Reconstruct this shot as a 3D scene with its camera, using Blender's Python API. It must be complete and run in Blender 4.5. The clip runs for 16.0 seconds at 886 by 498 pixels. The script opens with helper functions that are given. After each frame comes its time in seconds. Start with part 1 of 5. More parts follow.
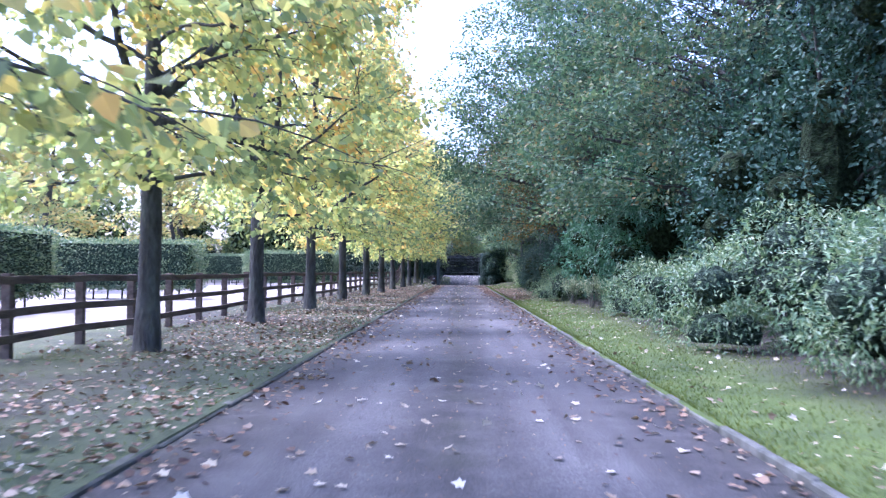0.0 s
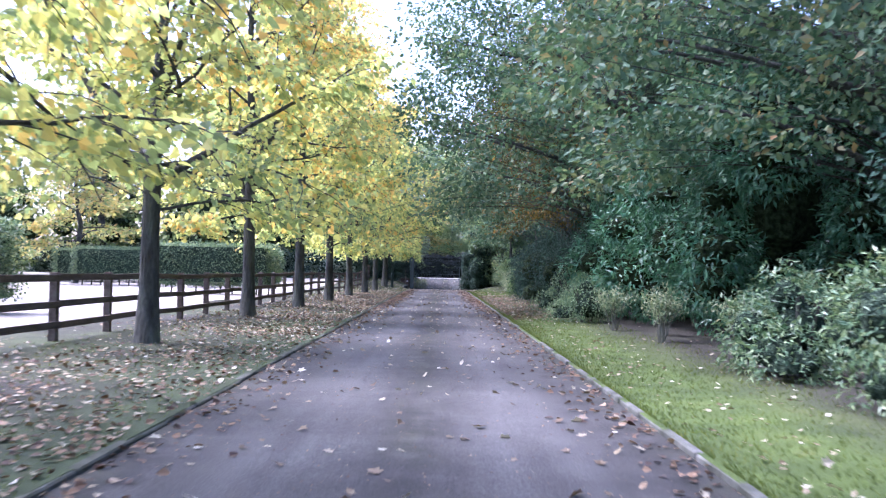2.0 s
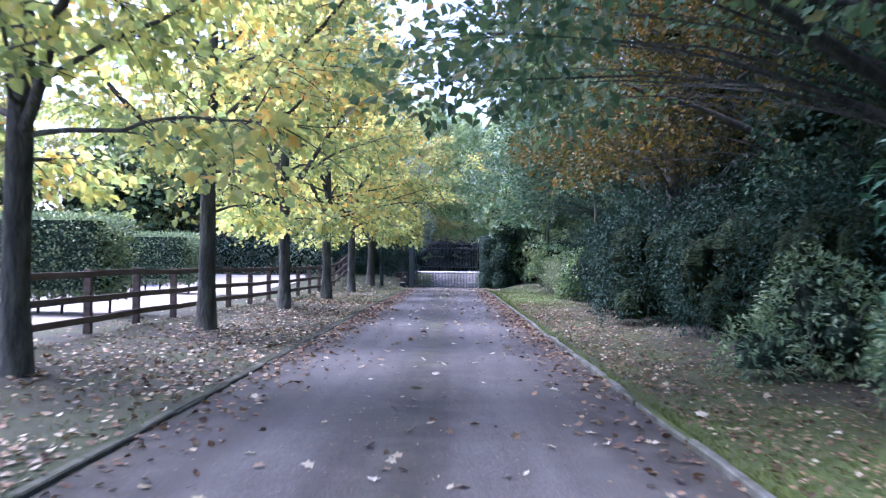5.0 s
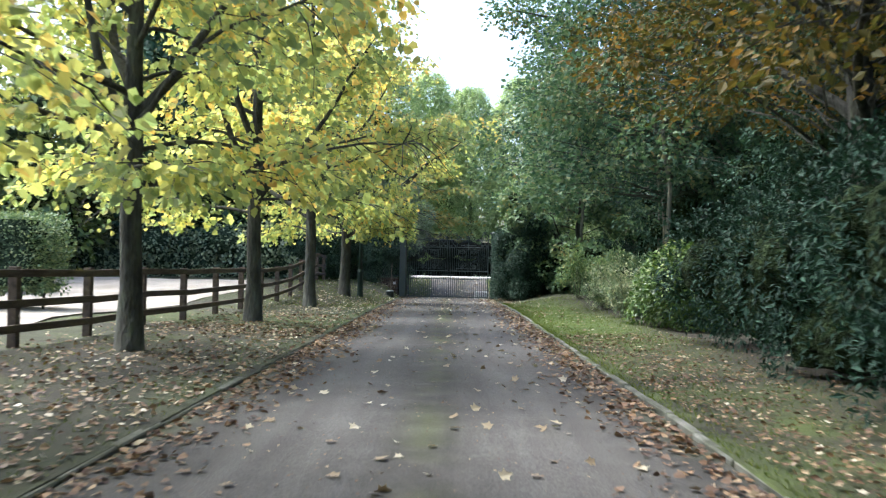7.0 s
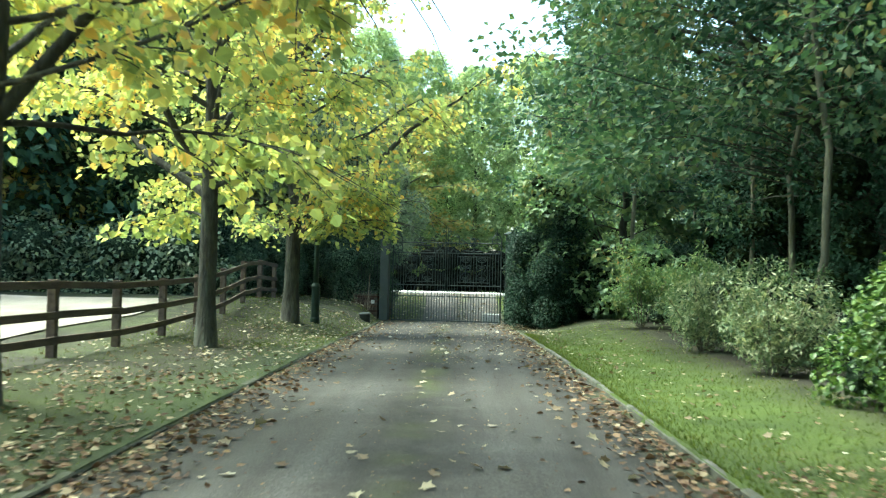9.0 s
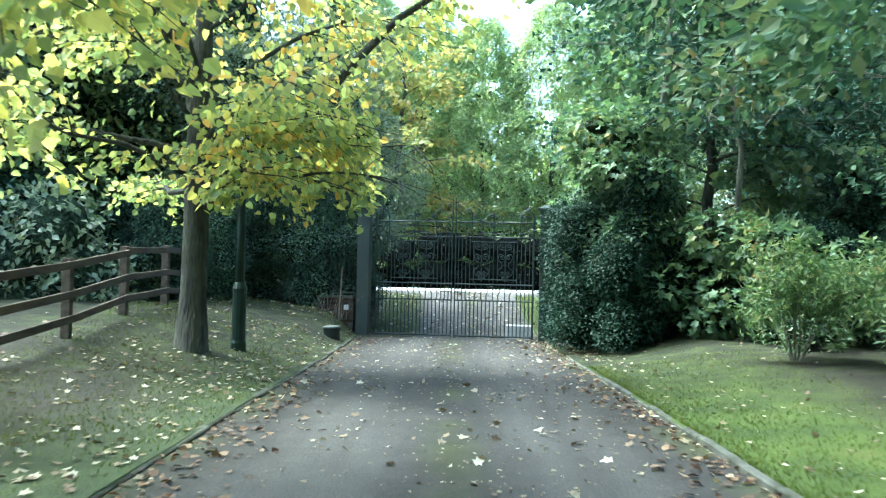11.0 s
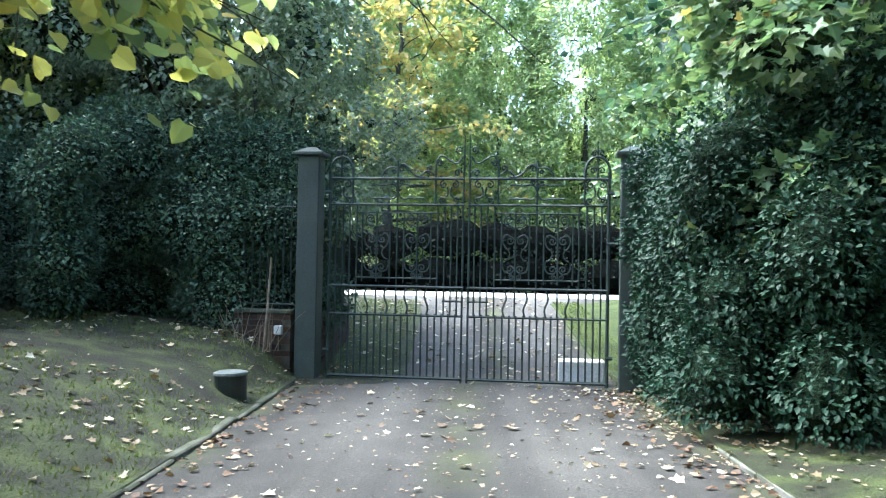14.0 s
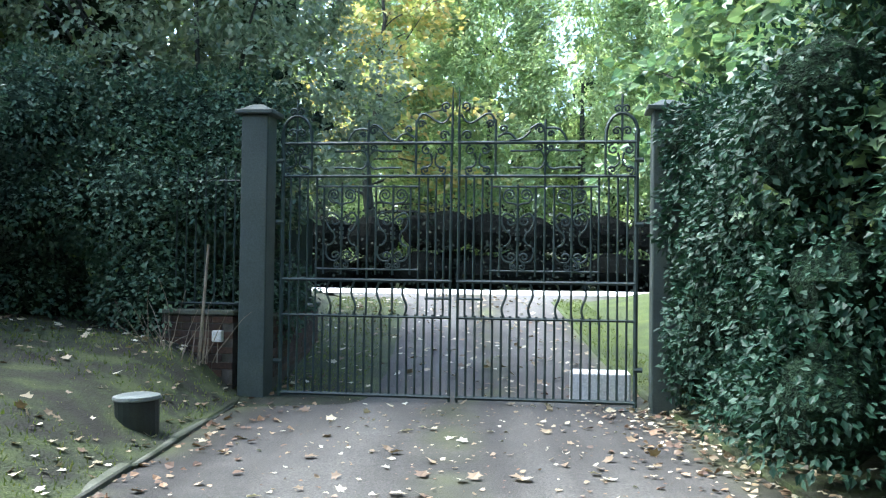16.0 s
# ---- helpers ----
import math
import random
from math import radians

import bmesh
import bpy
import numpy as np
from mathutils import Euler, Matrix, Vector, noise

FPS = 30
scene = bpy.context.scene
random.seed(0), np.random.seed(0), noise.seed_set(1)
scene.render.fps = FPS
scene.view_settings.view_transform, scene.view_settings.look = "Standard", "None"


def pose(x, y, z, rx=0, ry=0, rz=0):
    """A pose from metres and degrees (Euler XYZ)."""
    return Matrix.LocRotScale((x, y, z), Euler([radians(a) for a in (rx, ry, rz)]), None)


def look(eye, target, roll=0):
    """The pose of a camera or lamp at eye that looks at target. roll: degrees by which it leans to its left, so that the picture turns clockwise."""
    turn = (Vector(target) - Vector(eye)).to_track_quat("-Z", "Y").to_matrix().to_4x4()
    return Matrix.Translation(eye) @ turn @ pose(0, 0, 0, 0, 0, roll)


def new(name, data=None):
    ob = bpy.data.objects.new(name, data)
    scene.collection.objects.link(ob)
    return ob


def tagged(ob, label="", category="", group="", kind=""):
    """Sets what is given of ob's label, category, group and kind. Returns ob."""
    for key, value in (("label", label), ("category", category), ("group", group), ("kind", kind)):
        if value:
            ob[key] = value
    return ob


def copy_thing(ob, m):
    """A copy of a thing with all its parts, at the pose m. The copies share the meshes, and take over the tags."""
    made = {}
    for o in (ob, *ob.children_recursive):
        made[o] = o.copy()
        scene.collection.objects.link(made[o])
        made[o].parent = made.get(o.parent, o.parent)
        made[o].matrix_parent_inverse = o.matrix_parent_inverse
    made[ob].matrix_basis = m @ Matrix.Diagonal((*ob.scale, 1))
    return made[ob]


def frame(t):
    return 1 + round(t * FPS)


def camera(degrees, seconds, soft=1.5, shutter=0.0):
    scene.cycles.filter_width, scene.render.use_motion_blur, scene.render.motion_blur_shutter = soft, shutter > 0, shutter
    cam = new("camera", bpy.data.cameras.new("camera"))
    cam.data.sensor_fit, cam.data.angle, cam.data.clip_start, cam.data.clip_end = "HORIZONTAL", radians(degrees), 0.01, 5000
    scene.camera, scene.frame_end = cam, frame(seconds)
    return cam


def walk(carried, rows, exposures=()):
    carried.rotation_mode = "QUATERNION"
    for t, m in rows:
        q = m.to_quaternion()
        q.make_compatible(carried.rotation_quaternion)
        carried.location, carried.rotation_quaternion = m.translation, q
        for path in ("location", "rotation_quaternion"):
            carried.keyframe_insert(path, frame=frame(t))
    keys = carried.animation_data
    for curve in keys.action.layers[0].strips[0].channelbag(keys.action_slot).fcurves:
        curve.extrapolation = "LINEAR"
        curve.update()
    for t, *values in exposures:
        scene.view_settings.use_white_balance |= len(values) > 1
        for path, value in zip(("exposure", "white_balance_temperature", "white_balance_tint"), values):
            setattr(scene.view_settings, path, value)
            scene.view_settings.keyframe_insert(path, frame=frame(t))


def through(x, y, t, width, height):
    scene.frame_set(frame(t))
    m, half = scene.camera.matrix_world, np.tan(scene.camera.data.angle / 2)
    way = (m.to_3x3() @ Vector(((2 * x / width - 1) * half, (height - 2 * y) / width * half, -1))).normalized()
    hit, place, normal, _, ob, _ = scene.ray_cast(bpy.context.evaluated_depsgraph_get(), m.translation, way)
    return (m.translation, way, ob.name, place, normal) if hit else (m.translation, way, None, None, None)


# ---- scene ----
cam = camera(52.0, 16.0, soft=1.2, shutter=0.3)
PATH = [
    (0.0, pose(0.001, 0.000, 1.202, 91.374, -0.431, 1.424)),
    (0.5, pose(-0.000, 2.935, 1.212, 91.606, -0.638, 0.979)),
    (1.0, pose(0.017, 5.981, 1.219, 91.252, -0.915, 0.552)),
    (1.5, pose(0.041, 9.175, 1.232, 91.408, -1.035, 0.276)),
    (2.0, pose(0.072, 12.361, 1.261, 91.441, -1.250, 0.142)),
    (2.5, pose(0.119, 15.435, 1.282, 91.497, -1.008, 0.434)),
    (3.0, pose(0.151, 18.520, 1.292, 91.639, -0.883, 0.675)),
    (3.5, pose(0.163, 21.634, 1.307, 91.726, -0.798, 0.833)),
    (4.0, pose(0.173, 24.801, 1.301, 91.224, -0.426, 0.941)),
    (6.5, pose(-0.148, 40.027, 1.249, 90.787, -1.127, 0.847)),
    (7.0, pose(-0.143, 42.710, 1.234, 91.123, -1.183, 0.882)),
    (7.5, pose(-0.138, 45.418, 1.216, 91.263, -0.974, 0.807)),
    (8.0, pose(-0.135, 48.036, 1.223, 91.265, -0.810, 0.770)),
    (8.5, pose(-0.119, 50.631, 1.221, 91.172, -0.992, 0.700)),
    (9.0, pose(-0.108, 53.089, 1.233, 91.953, -1.343, 1.036)),
    (11.5, pose(-0.528, 63.875, 1.310, 91.416, -1.331, 0.774)),
    (12.0, pose(-0.535, 65.610, 1.305, 91.496, -0.967, 1.225)),
    (12.5, pose(-0.539, 67.161, 1.284, 91.355, -1.109, 1.583)),
    (13.0, pose(-0.540, 68.411, 1.290, 91.371, -0.695, 1.553)),
    (13.5, pose(-0.522, 69.522, 1.267, 91.675, -1.038, 1.541)),
    (14.0, pose(-0.512, 70.413, 1.246, 91.489, -1.082, 1.450)),
    (14.5, pose(-0.505, 71.128, 1.233, 91.305, -0.970, 1.281)),
    (15.0, pose(-0.507, 71.747, 1.225, 91.191, -0.733, 1.088)),
    (15.5, pose(-0.498, 72.306, 1.199, 91.132, -0.826, 1.018)),
    (16.0, pose(-0.511, 72.756, 1.157, 91.428, -0.767, 0.760)),
]
EXPOSURES = [(0.0, 2.6, 4850, 38), (2.0, 2.6, 5150, 34), (4.2, 2.7, 4800, 41), (6.3, 2.35, 5500, 15), (7.5, 2.3, 6050, 4), (9.2, 2.65, 6200, -18), (11.5, 3.1, 5250, -5), (13.5, 3.15, 5500, 3), (16.0, 3.15, 5500, 5)]
walk(cam, PATH, EXPOSURES)

# ---------------------------------------------------------------- light
world = bpy.data.worlds.new("world")
scene.world = world
world.use_nodes = True
wn = world.node_tree
sky = wn.nodes.new("ShaderNodeTexSky")
sky.sky_type = "NISHITA"
sky.sun_disc = False
sky.sun_elevation, sky.sun_rotation = radians(57), radians(-68)
sky.air_density, sky.dust_density, sky.ozone_density = 1.0, 4.0, 0.6
wn.links.new(sky.outputs[0], wn.nodes["Background"].inputs[0])
wn.nodes["Background"].inputs[1].default_value = 0.115
sun = new("sun", bpy.data.lights.new("sun", "SUN"))
sun.data.energy, sun.data.angle, sun.data.color = 1.5, radians(30), (1.0, 0.95, 0.87)
sun.matrix_world = look((-13, 5.2, 21.6), (0, 0, 0))

# ---------------------------------------------------------------- materials


def nodes_of(name):
    m = bpy.data.materials.new(name)
    m.use_nodes = True
    return m, m.node_tree.nodes, m.node_tree.links, m.node_tree.nodes["Principled BSDF"]


def ramp(nodes, links, source, stops):
    r = nodes.new("ShaderNodeValToRGB")
    r.color_ramp.elements[0].position, r.color_ramp.elements[0].color = stops[0][0], (*stops[0][1], 1)
    r.color_ramp.elements[1].position, r.color_ramp.elements[1].color = stops[-1][0], (*stops[-1][1], 1)
    for pos, col in stops[1:-1]:
        e = r.color_ramp.elements.new(pos)
        e.color = (*col, 1)
    links.new(source, r.inputs[0])
    return r.outputs[0]


def world_noise(nodes, links, scale, detail=4.0, stretch=None):
    geo = nodes.new("ShaderNodeNewGeometry")
    n = nodes.new("ShaderNodeTexNoise")
    n.inputs["Scale"].default_value, n.inputs["Detail"].default_value = scale, detail
    src = geo.outputs["Position"]
    if stretch:
        mp = nodes.new("ShaderNodeMapping")
        mp.inputs["Scale"].default_value = stretch
        links.new(src, mp.inputs[0])
        src = mp.outputs[0]
    links.new(src, n.inputs[0])
    return n.outputs[0]


def mix(nodes, links, fac, a, b, mode="MIX"):
    m = nodes.new("ShaderNodeMix")
    m.data_type, m.blend_type = "RGBA", mode
    for socket, value in ((m.inputs[0], fac), (m.inputs[6], a), (m.inputs[7], b)):
        if isinstance(value, (int, float)):
            socket.default_value = value
        elif isinstance(value, tuple):
            socket.default_value = (*value, 1)
        else:
            links.new(value, socket)
    return m.outputs[2]


def bump(nodes, links, bsdf, height, strength, distance=0.01):
    b = nodes.new("ShaderNodeBump")
    b.inputs["Strength"].default_value, b.inputs["Distance"].default_value = strength, distance
    links.new(height, b.inputs["Height"])
    links.new(b.outputs[0], bsdf.inputs["Normal"])


def leaf_material(name, stops, through=0.35, gloss=0.45, patch=0.5, patch_scale=0.6, shine=0.4, crown_glow=0.0):
    """Leaves: each one with its own shade, patches of another season, light let through."""
    m, nodes, links, bsdf = nodes_of(name)
    geo = nodes.new("ShaderNodeNewGeometry")
    noise_out = world_noise(nodes, links, patch_scale, 2.0)
    add = nodes.new("ShaderNodeMath")
    add.operation = "MULTIPLY_ADD"
    links.new(noise_out, add.inputs[0])
    add.inputs[1].default_value = patch * 2
    sub = nodes.new("ShaderNodeMath")
    sub.operation = "MULTIPLY_ADD"
    links.new(geo.outputs["Random Per Island"], sub.inputs[0])
    sub.inputs[1].default_value, sub.inputs[2].default_value = 1 - patch * 0.6, -patch * 0.7
    links.new(sub.outputs[0], add.inputs[2])
    shade = add.outputs[0]
    # Yellower and brighter with height: season plus backlight in the upper crown, in colour.
    if crown_glow:
        sep, up = nodes.new("ShaderNodeSeparateXYZ"), nodes.new("ShaderNodeMath")
        links.new(geo.outputs["Position"], sep.inputs[0])
        up.operation = "MULTIPLY_ADD"
        links.new(sep.outputs[2], up.inputs[0])
        up.inputs[1].default_value = crown_glow
        links.new(shade, up.inputs[2])
        shade = up.outputs[0]
    col = ramp(nodes, links, shade, stops)
    links.new(col, bsdf.inputs["Base Color"])
    bsdf.inputs["Roughness"].default_value = gloss
    bsdf.inputs["Specular IOR Level"].default_value = shine
    tr = nodes.new("ShaderNodeBsdfTranslucent")
    links.new(mix(nodes, links, 1.0, col, (1.0, 1.0, 0.66), "MULTIPLY"), tr.inputs[0])
    ms = nodes.new("ShaderNodeMixShader")
    ms.inputs[0].default_value = through
    links.new(bsdf.outputs[0], ms.inputs[1])
    links.new(tr.outputs[0], ms.inputs[2])
    links.new(ms.outputs[0], nodes["Material Output"].inputs[0])
    return m


def plain_material(name, stops, scale=8.0, rough=0.7, metal=0.0, bumps=0.3, fine=60.0, stretch=None, distance=0.01):
    m, nodes, links, bsdf = nodes_of(name)
    big = world_noise(nodes, links, scale, 5.0, stretch)
    small = world_noise(nodes, links, fine, 3.0, stretch)
    col = ramp(nodes, links, big, stops)
    grain = ramp(nodes, links, small, [(0.3, (0.72, 0.72, 0.72)), (0.7, (1.15, 1.15, 1.15))])
    links.new(mix(nodes, links, 1.0, col, grain, "MULTIPLY"), bsdf.inputs["Base Color"])
    bsdf.inputs["Roughness"].default_value, bsdf.inputs["Metallic"].default_value = rough, metal
    bsdf.inputs["Specular IOR Level"].default_value = 0.1 if rough > 0.95 else 0.4
    bump(nodes, links, bsdf, small, bumps, distance)
    return m


LEAF_AVENUE = leaf_material("avenue_leaves", [(0.15, (0.21, 0.30, 0.17)), (0.55, (0.42, 0.50, 0.22)), (0.92, (0.75, 0.70, 0.26)), (1.0, (0.82, 0.57, 0.20))], 0.7, 0.5, 0.45, 0.45, 0.3, 0.038)
# Near-black leaves: the lane hedge's shade put into their colour.
LEAF_HEDGE_SHADE = leaf_material("yew_leaves", [(0.1, (0.004, 0.007, 0.005)), (0.6, (0.008, 0.014, 0.009)), (1.0, (0.016, 0.024, 0.015))], 0.05, 0.7, 0.3, 0.7, 0.1)
LEAF_EVERGREEN = leaf_material("evergreen_leaves", [(0.1, (0.022, 0.056, 0.037)), (0.6, (0.046, 0.104, 0.070)), (1.0, (0.085, 0.152, 0.106))], 0.2, 0.62, 0.35, 0.5, 0.18)
LEAF_HOLM = leaf_material("holm_oak_leaves", [(0.1, (0.014, 0.036, 0.024)), (0.6, (0.029, 0.066, 0.045)), (1.0, (0.056, 0.10, 0.07))], 0.2, 0.62, 0.35, 0.5, 0.16)
LEAF_LAUREL = leaf_material("laurel_leaves", [(0.1, (0.030, 0.098, 0.056)), (0.6, (0.066, 0.19, 0.106)), (1.0, (0.16, 0.31, 0.18))], 0.25, 0.38, 0.35, 0.7)
LEAF_RHODO = leaf_material("rhododendron_leaves", [(0.1, (0.070, 0.14, 0.074)), (0.55, (0.165, 0.265, 0.135)), (1.0, (0.35, 0.43, 0.23))], 0.25, 0.36, 0.4, 0.9)
LEAF_BEECH = leaf_material("beech_leaves", [(0.1, (0.034, 0.043, 0.015)), (0.45, (0.082, 0.080, 0.022)), (0.8, (0.165, 0.115, 0.028)), (1.0, (0.32, 0.17, 0.04))], 0.4, 0.55, 0.4, 0.6, 0.2)
LEAF_OAK = leaf_material("oak_leaves", [(0.1, (0.05, 0.105, 0.066)), (0.55, (0.105, 0.185, 0.108)), (0.85, (0.18, 0.23, 0.125)), (1.0, (0.27, 0.19, 0.09))], 0.35, 0.6, 0.4, 0.5, 0.2)
LEAF_CYPRESS = leaf_material("cypress_sprays", [(0.1, (0.21, 0.31, 0.16)), (0.55, (0.39, 0.50, 0.27)), (1.0, (0.60, 0.67, 0.41))], 0.6, 0.5, 0.4, 0.5)
LEAF_SYCAMORE = leaf_material("sycamore_leaves", [(0.1, (0.075, 0.145, 0.09)), (0.6, (0.155, 0.25, 0.135)), (0.9, (0.26, 0.34, 0.155)), (1.0, (0.40, 0.33, 0.12))], 0.42, 0.45, 0.4, 0.7)
LEAF_HOLLY = leaf_material("holly_leaves", [(0.1, (0.032, 0.072, 0.046)), (0.6, (0.082, 0.145, 0.094)), (1.0, (0.17, 0.24, 0.16))], 0.25, 0.42, 0.35, 0.6, 0.25)
# Paler copy of the holly leaves: light on the upper boughs in the colour.
LEAF_HOLLY_LIGHT = leaf_material("grey_holly_leaves", [(0.1, (0.12, 0.18, 0.12)), (0.6, (0.25, 0.32, 0.22)), (1.0, (0.42, 0.47, 0.34))], 0.4, 0.3, 0.35, 0.6, 0.4)
LEAF_HEDGE = leaf_material("hedge_leaves", [(0.1, (0.062, 0.11, 0.038)), (0.55, (0.155, 0.225, 0.068)), (1.0, (0.32, 0.36, 0.115))], 0.2, 0.45, 0.35, 0.8)
# Dark yew leaves, made darker still for the shade under the beech.
LEAF_DARK = leaf_material("dark_yew_leaves", [(0.1, (0.009, 0.028, 0.019)), (0.6, (0.020, 0.054, 0.036)), (1.0, (0.042, 0.094, 0.064))], 0.12, 0.62, 0.35, 0.8, 0.2)
# Darker copy of the yew colour, standing for the unlit inside of the wood.
LEAF_DEEP = leaf_material("deep_yew_leaves", [(0.1, (0.008, 0.022, 0.014)), (0.6, (0.016, 0.042, 0.027)), (1.0, (0.032, 0.072, 0.047))], 0.12, 0.62, 0.35, 0.8, 0.15)
LEAF_AZALEA = leaf_material("azalea_leaves", [(0.1, (0.075, 0.15, 0.07)), (0.6, (0.18, 0.28, 0.13)), (0.87, (0.31, 0.36, 0.17)), (1.0, (0.50, 0.22, 0.09))], 0.4, 0.45, 0.4, 0.9)
LEAF_IVY = leaf_material("ivy_leaves", [(0.1, (0.009, 0.029, 0.019)), (0.6, (0.022, 0.055, 0.036)), (1.0, (0.045, 0.088, 0.058))], 0.15, 0.5, 0.3, 0.9, 0.16)
LEAF_YELLOW = leaf_material("autumn_yellow_leaves", [(0.1, (0.22, 0.30, 0.12)), (0.5, (0.42, 0.42, 0.16)), (1.0, (0.54, 0.38, 0.14))], 0.5, 0.5, 0.4, 0.5)
LITTER = leaf_material("fallen_brown_leaves", [(0.1, (0.06, 0.034, 0.022)), (0.5, (0.15, 0.088, 0.05)), (0.8, (0.28, 0.18, 0.10)), (1.0, (0.48, 0.41, 0.28))], 0.1, 0.6, 0.25, 0.8)
LITTER_PALE = leaf_material("fallen_pale_leaves", [(0.1, (0.13, 0.085, 0.05)), (0.45, (0.27, 0.21, 0.13)), (0.75, (0.44, 0.39, 0.27)), (1.0, (0.64, 0.61, 0.52))], 0.1, 0.5, 0.2, 0.8)
GRASS_BLADES = leaf_material("grass_blades", [(0.1, (0.060, 0.092, 0.016)), (0.6, (0.118, 0.166, 0.026)), (1.0, (0.21, 0.21, 0.05))], 0.4, 0.6, 0.45, 0.6)
LEAF_PALE = leaf_material("pale_shrub_leaves", [(0.1, (0.085, 0.145, 0.085)), (0.5, (0.225, 0.305, 0.18)), (1.0, (0.52, 0.54, 0.36))], 0.35, 0.38, 0.4, 0.9)
LEAF_BUSH = leaf_material("bush_leaves", [(0.1, (0.035, 0.085, 0.024)), (0.55, (0.095, 0.175, 0.042)), (0.95, (0.20, 0.27, 0.07)), (1.0, (0.42, 0.27, 0.07))], 0.25, 0.4, 0.35, 0.8)
LEAF_CLIPPED = leaf_material("clipped_hedge_leaves", [(0.1, (0.075, 0.135, 0.075)), (0.55, (0.17, 0.255, 0.13)), (1.0, (0.34, 0.40, 0.21))], 0.25, 0.5, 0.35, 0.8)
BARK = plain_material("bark", [(0.3, (0.028, 0.029, 0.025)), (0.55, (0.07, 0.072, 0.06)), (0.75, (0.10, 0.12, 0.085))], 7.0, 0.95, 0.0, 1.0, 26.0, (1, 1, 0.3), 0.05)
BARK_PALE = plain_material("pale_bark", [(0.3, (0.09, 0.095, 0.07)), (0.6, (0.20, 0.20, 0.155)), (0.8, (0.30, 0.29, 0.24))], 3.0, 0.85, 0.0, 0.6, 25.0, (1, 1, 0.35), 0.02)
# Dark fillers inside the foliage: the shade between leaves put into solid lumps.
SHADE_FILL = plain_material("shaded_leaves_and_twigs", [(0.35, (0.008, 0.013, 0.006)), (0.5, (0.022, 0.036, 0.016)), (0.65, (0.042, 0.066, 0.03))], 9.0, 1.0, 0.0, 1.0, 22.0, None, 0.08)
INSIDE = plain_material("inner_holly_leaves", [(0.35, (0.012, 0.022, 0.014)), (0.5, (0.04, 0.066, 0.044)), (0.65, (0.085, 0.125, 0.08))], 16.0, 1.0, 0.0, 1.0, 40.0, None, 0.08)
SHADE_INSIDE = plain_material("inner_yew", [(0.35, (0.0015, 0.0025, 0.0018)), (0.65, (0.004, 0.006, 0.0045))], 16.0, 1.0, 0.0, 1.0, 40.0, None, 0.08)
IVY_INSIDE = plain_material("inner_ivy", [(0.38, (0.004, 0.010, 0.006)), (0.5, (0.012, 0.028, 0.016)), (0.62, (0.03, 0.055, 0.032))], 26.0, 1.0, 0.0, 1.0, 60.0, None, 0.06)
WOOD = plain_material("weathered_fence_wood", [(0.3, (0.055, 0.042, 0.034)), (0.55, (0.12, 0.092, 0.072)), (0.8, (0.13, 0.125, 0.09))], 3.0, 0.85, 0.0, 0.6, 40.0, (4, 0.6, 4), 0.01)
IRON = plain_material("painted_iron", [(0.3, (0.022, 0.036, 0.033)), (0.7, (0.045, 0.066, 0.06))], 6.0, 0.62, 0.0, 0.2, 120.0)
GREEN_PAINT = plain_material("dark_green_paint", [(0.3, (0.012, 0.032, 0.026)), (0.7, (0.025, 0.055, 0.045))], 5.0, 0.4, 0.0, 0.2, 90.0)
PILLAR_PAINT = plain_material("pillar_paint", [(0.25, (0.026, 0.038, 0.034)), (0.6, (0.048, 0.065, 0.059)), (0.8, (0.062, 0.082, 0.06))], 2.0, 0.6, 0.0, 0.25, 70.0)
STONE = plain_material("kerb_concrete", [(0.3, (0.05, 0.056, 0.038)), (0.5, (0.115, 0.12, 0.098)), (0.75, (0.21, 0.21, 0.19))], 3.5, 0.9, 0.0, 0.6, 70.0)
# Lane raised to near-white: the sunlight on it is put into the colour.
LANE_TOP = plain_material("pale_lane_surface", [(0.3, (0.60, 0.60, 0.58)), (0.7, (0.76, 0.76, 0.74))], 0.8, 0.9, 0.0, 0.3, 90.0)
MOSSY_STONE = plain_material("mossy_concrete", [(0.3, (0.045, 0.055, 0.030)), (0.55, (0.095, 0.10, 0.075)), (0.8, (0.18, 0.18, 0.155))], 3.5, 0.95, 0.0, 0.6, 70.0)
GRAVEL = plain_material("pale_gravel", [(0.3, (0.23, 0.205, 0.172)), (0.6, (0.33, 0.305, 0.265)), (0.8, (0.42, 0.39, 0.345))], 0.8, 0.95, 0.0, 0.5, 90.0)
PLASTIC_DARK = plain_material("dark_plastic", [(0.3, (0.012, 0.018, 0.016)), (0.7, (0.028, 0.034, 0.032))], 7.0, 0.45, 0.0, 0.1, 90.0)
PLASTIC_GREY = plain_material("grey_plastic_lid", [(0.3, (0.10, 0.12, 0.115)), (0.7, (0.20, 0.22, 0.21))], 7.0, 0.5, 0.0, 0.1, 90.0)
PLASTIC_WHITE = plain_material("white_plastic", [(0.3, (0.5, 0.5, 0.48)), (0.7, (0.68, 0.68, 0.66))], 9.0, 0.5, 0.0, 0.1, 90.0)
DEAD_STALK = plain_material("dead_stalks", [(0.3, (0.12, 0.10, 0.07)), (0.7, (0.28, 0.24, 0.18))], 9.0, 0.9, 0.0, 0.2, 80.0)
PALE_STONE = plain_material("pale_stone", [(0.3, (0.62, 0.63, 0.62)), (0.7, (0.78, 0.79, 0.78))], 5.0, 0.8, 0.0, 0.3, 60.0)
MORTAR = plain_material("mortar", [(0.3, (0.05, 0.045, 0.035)), (0.7, (0.11, 0.10, 0.085))], 8.0, 0.95, 0.0, 0.4, 90.0)


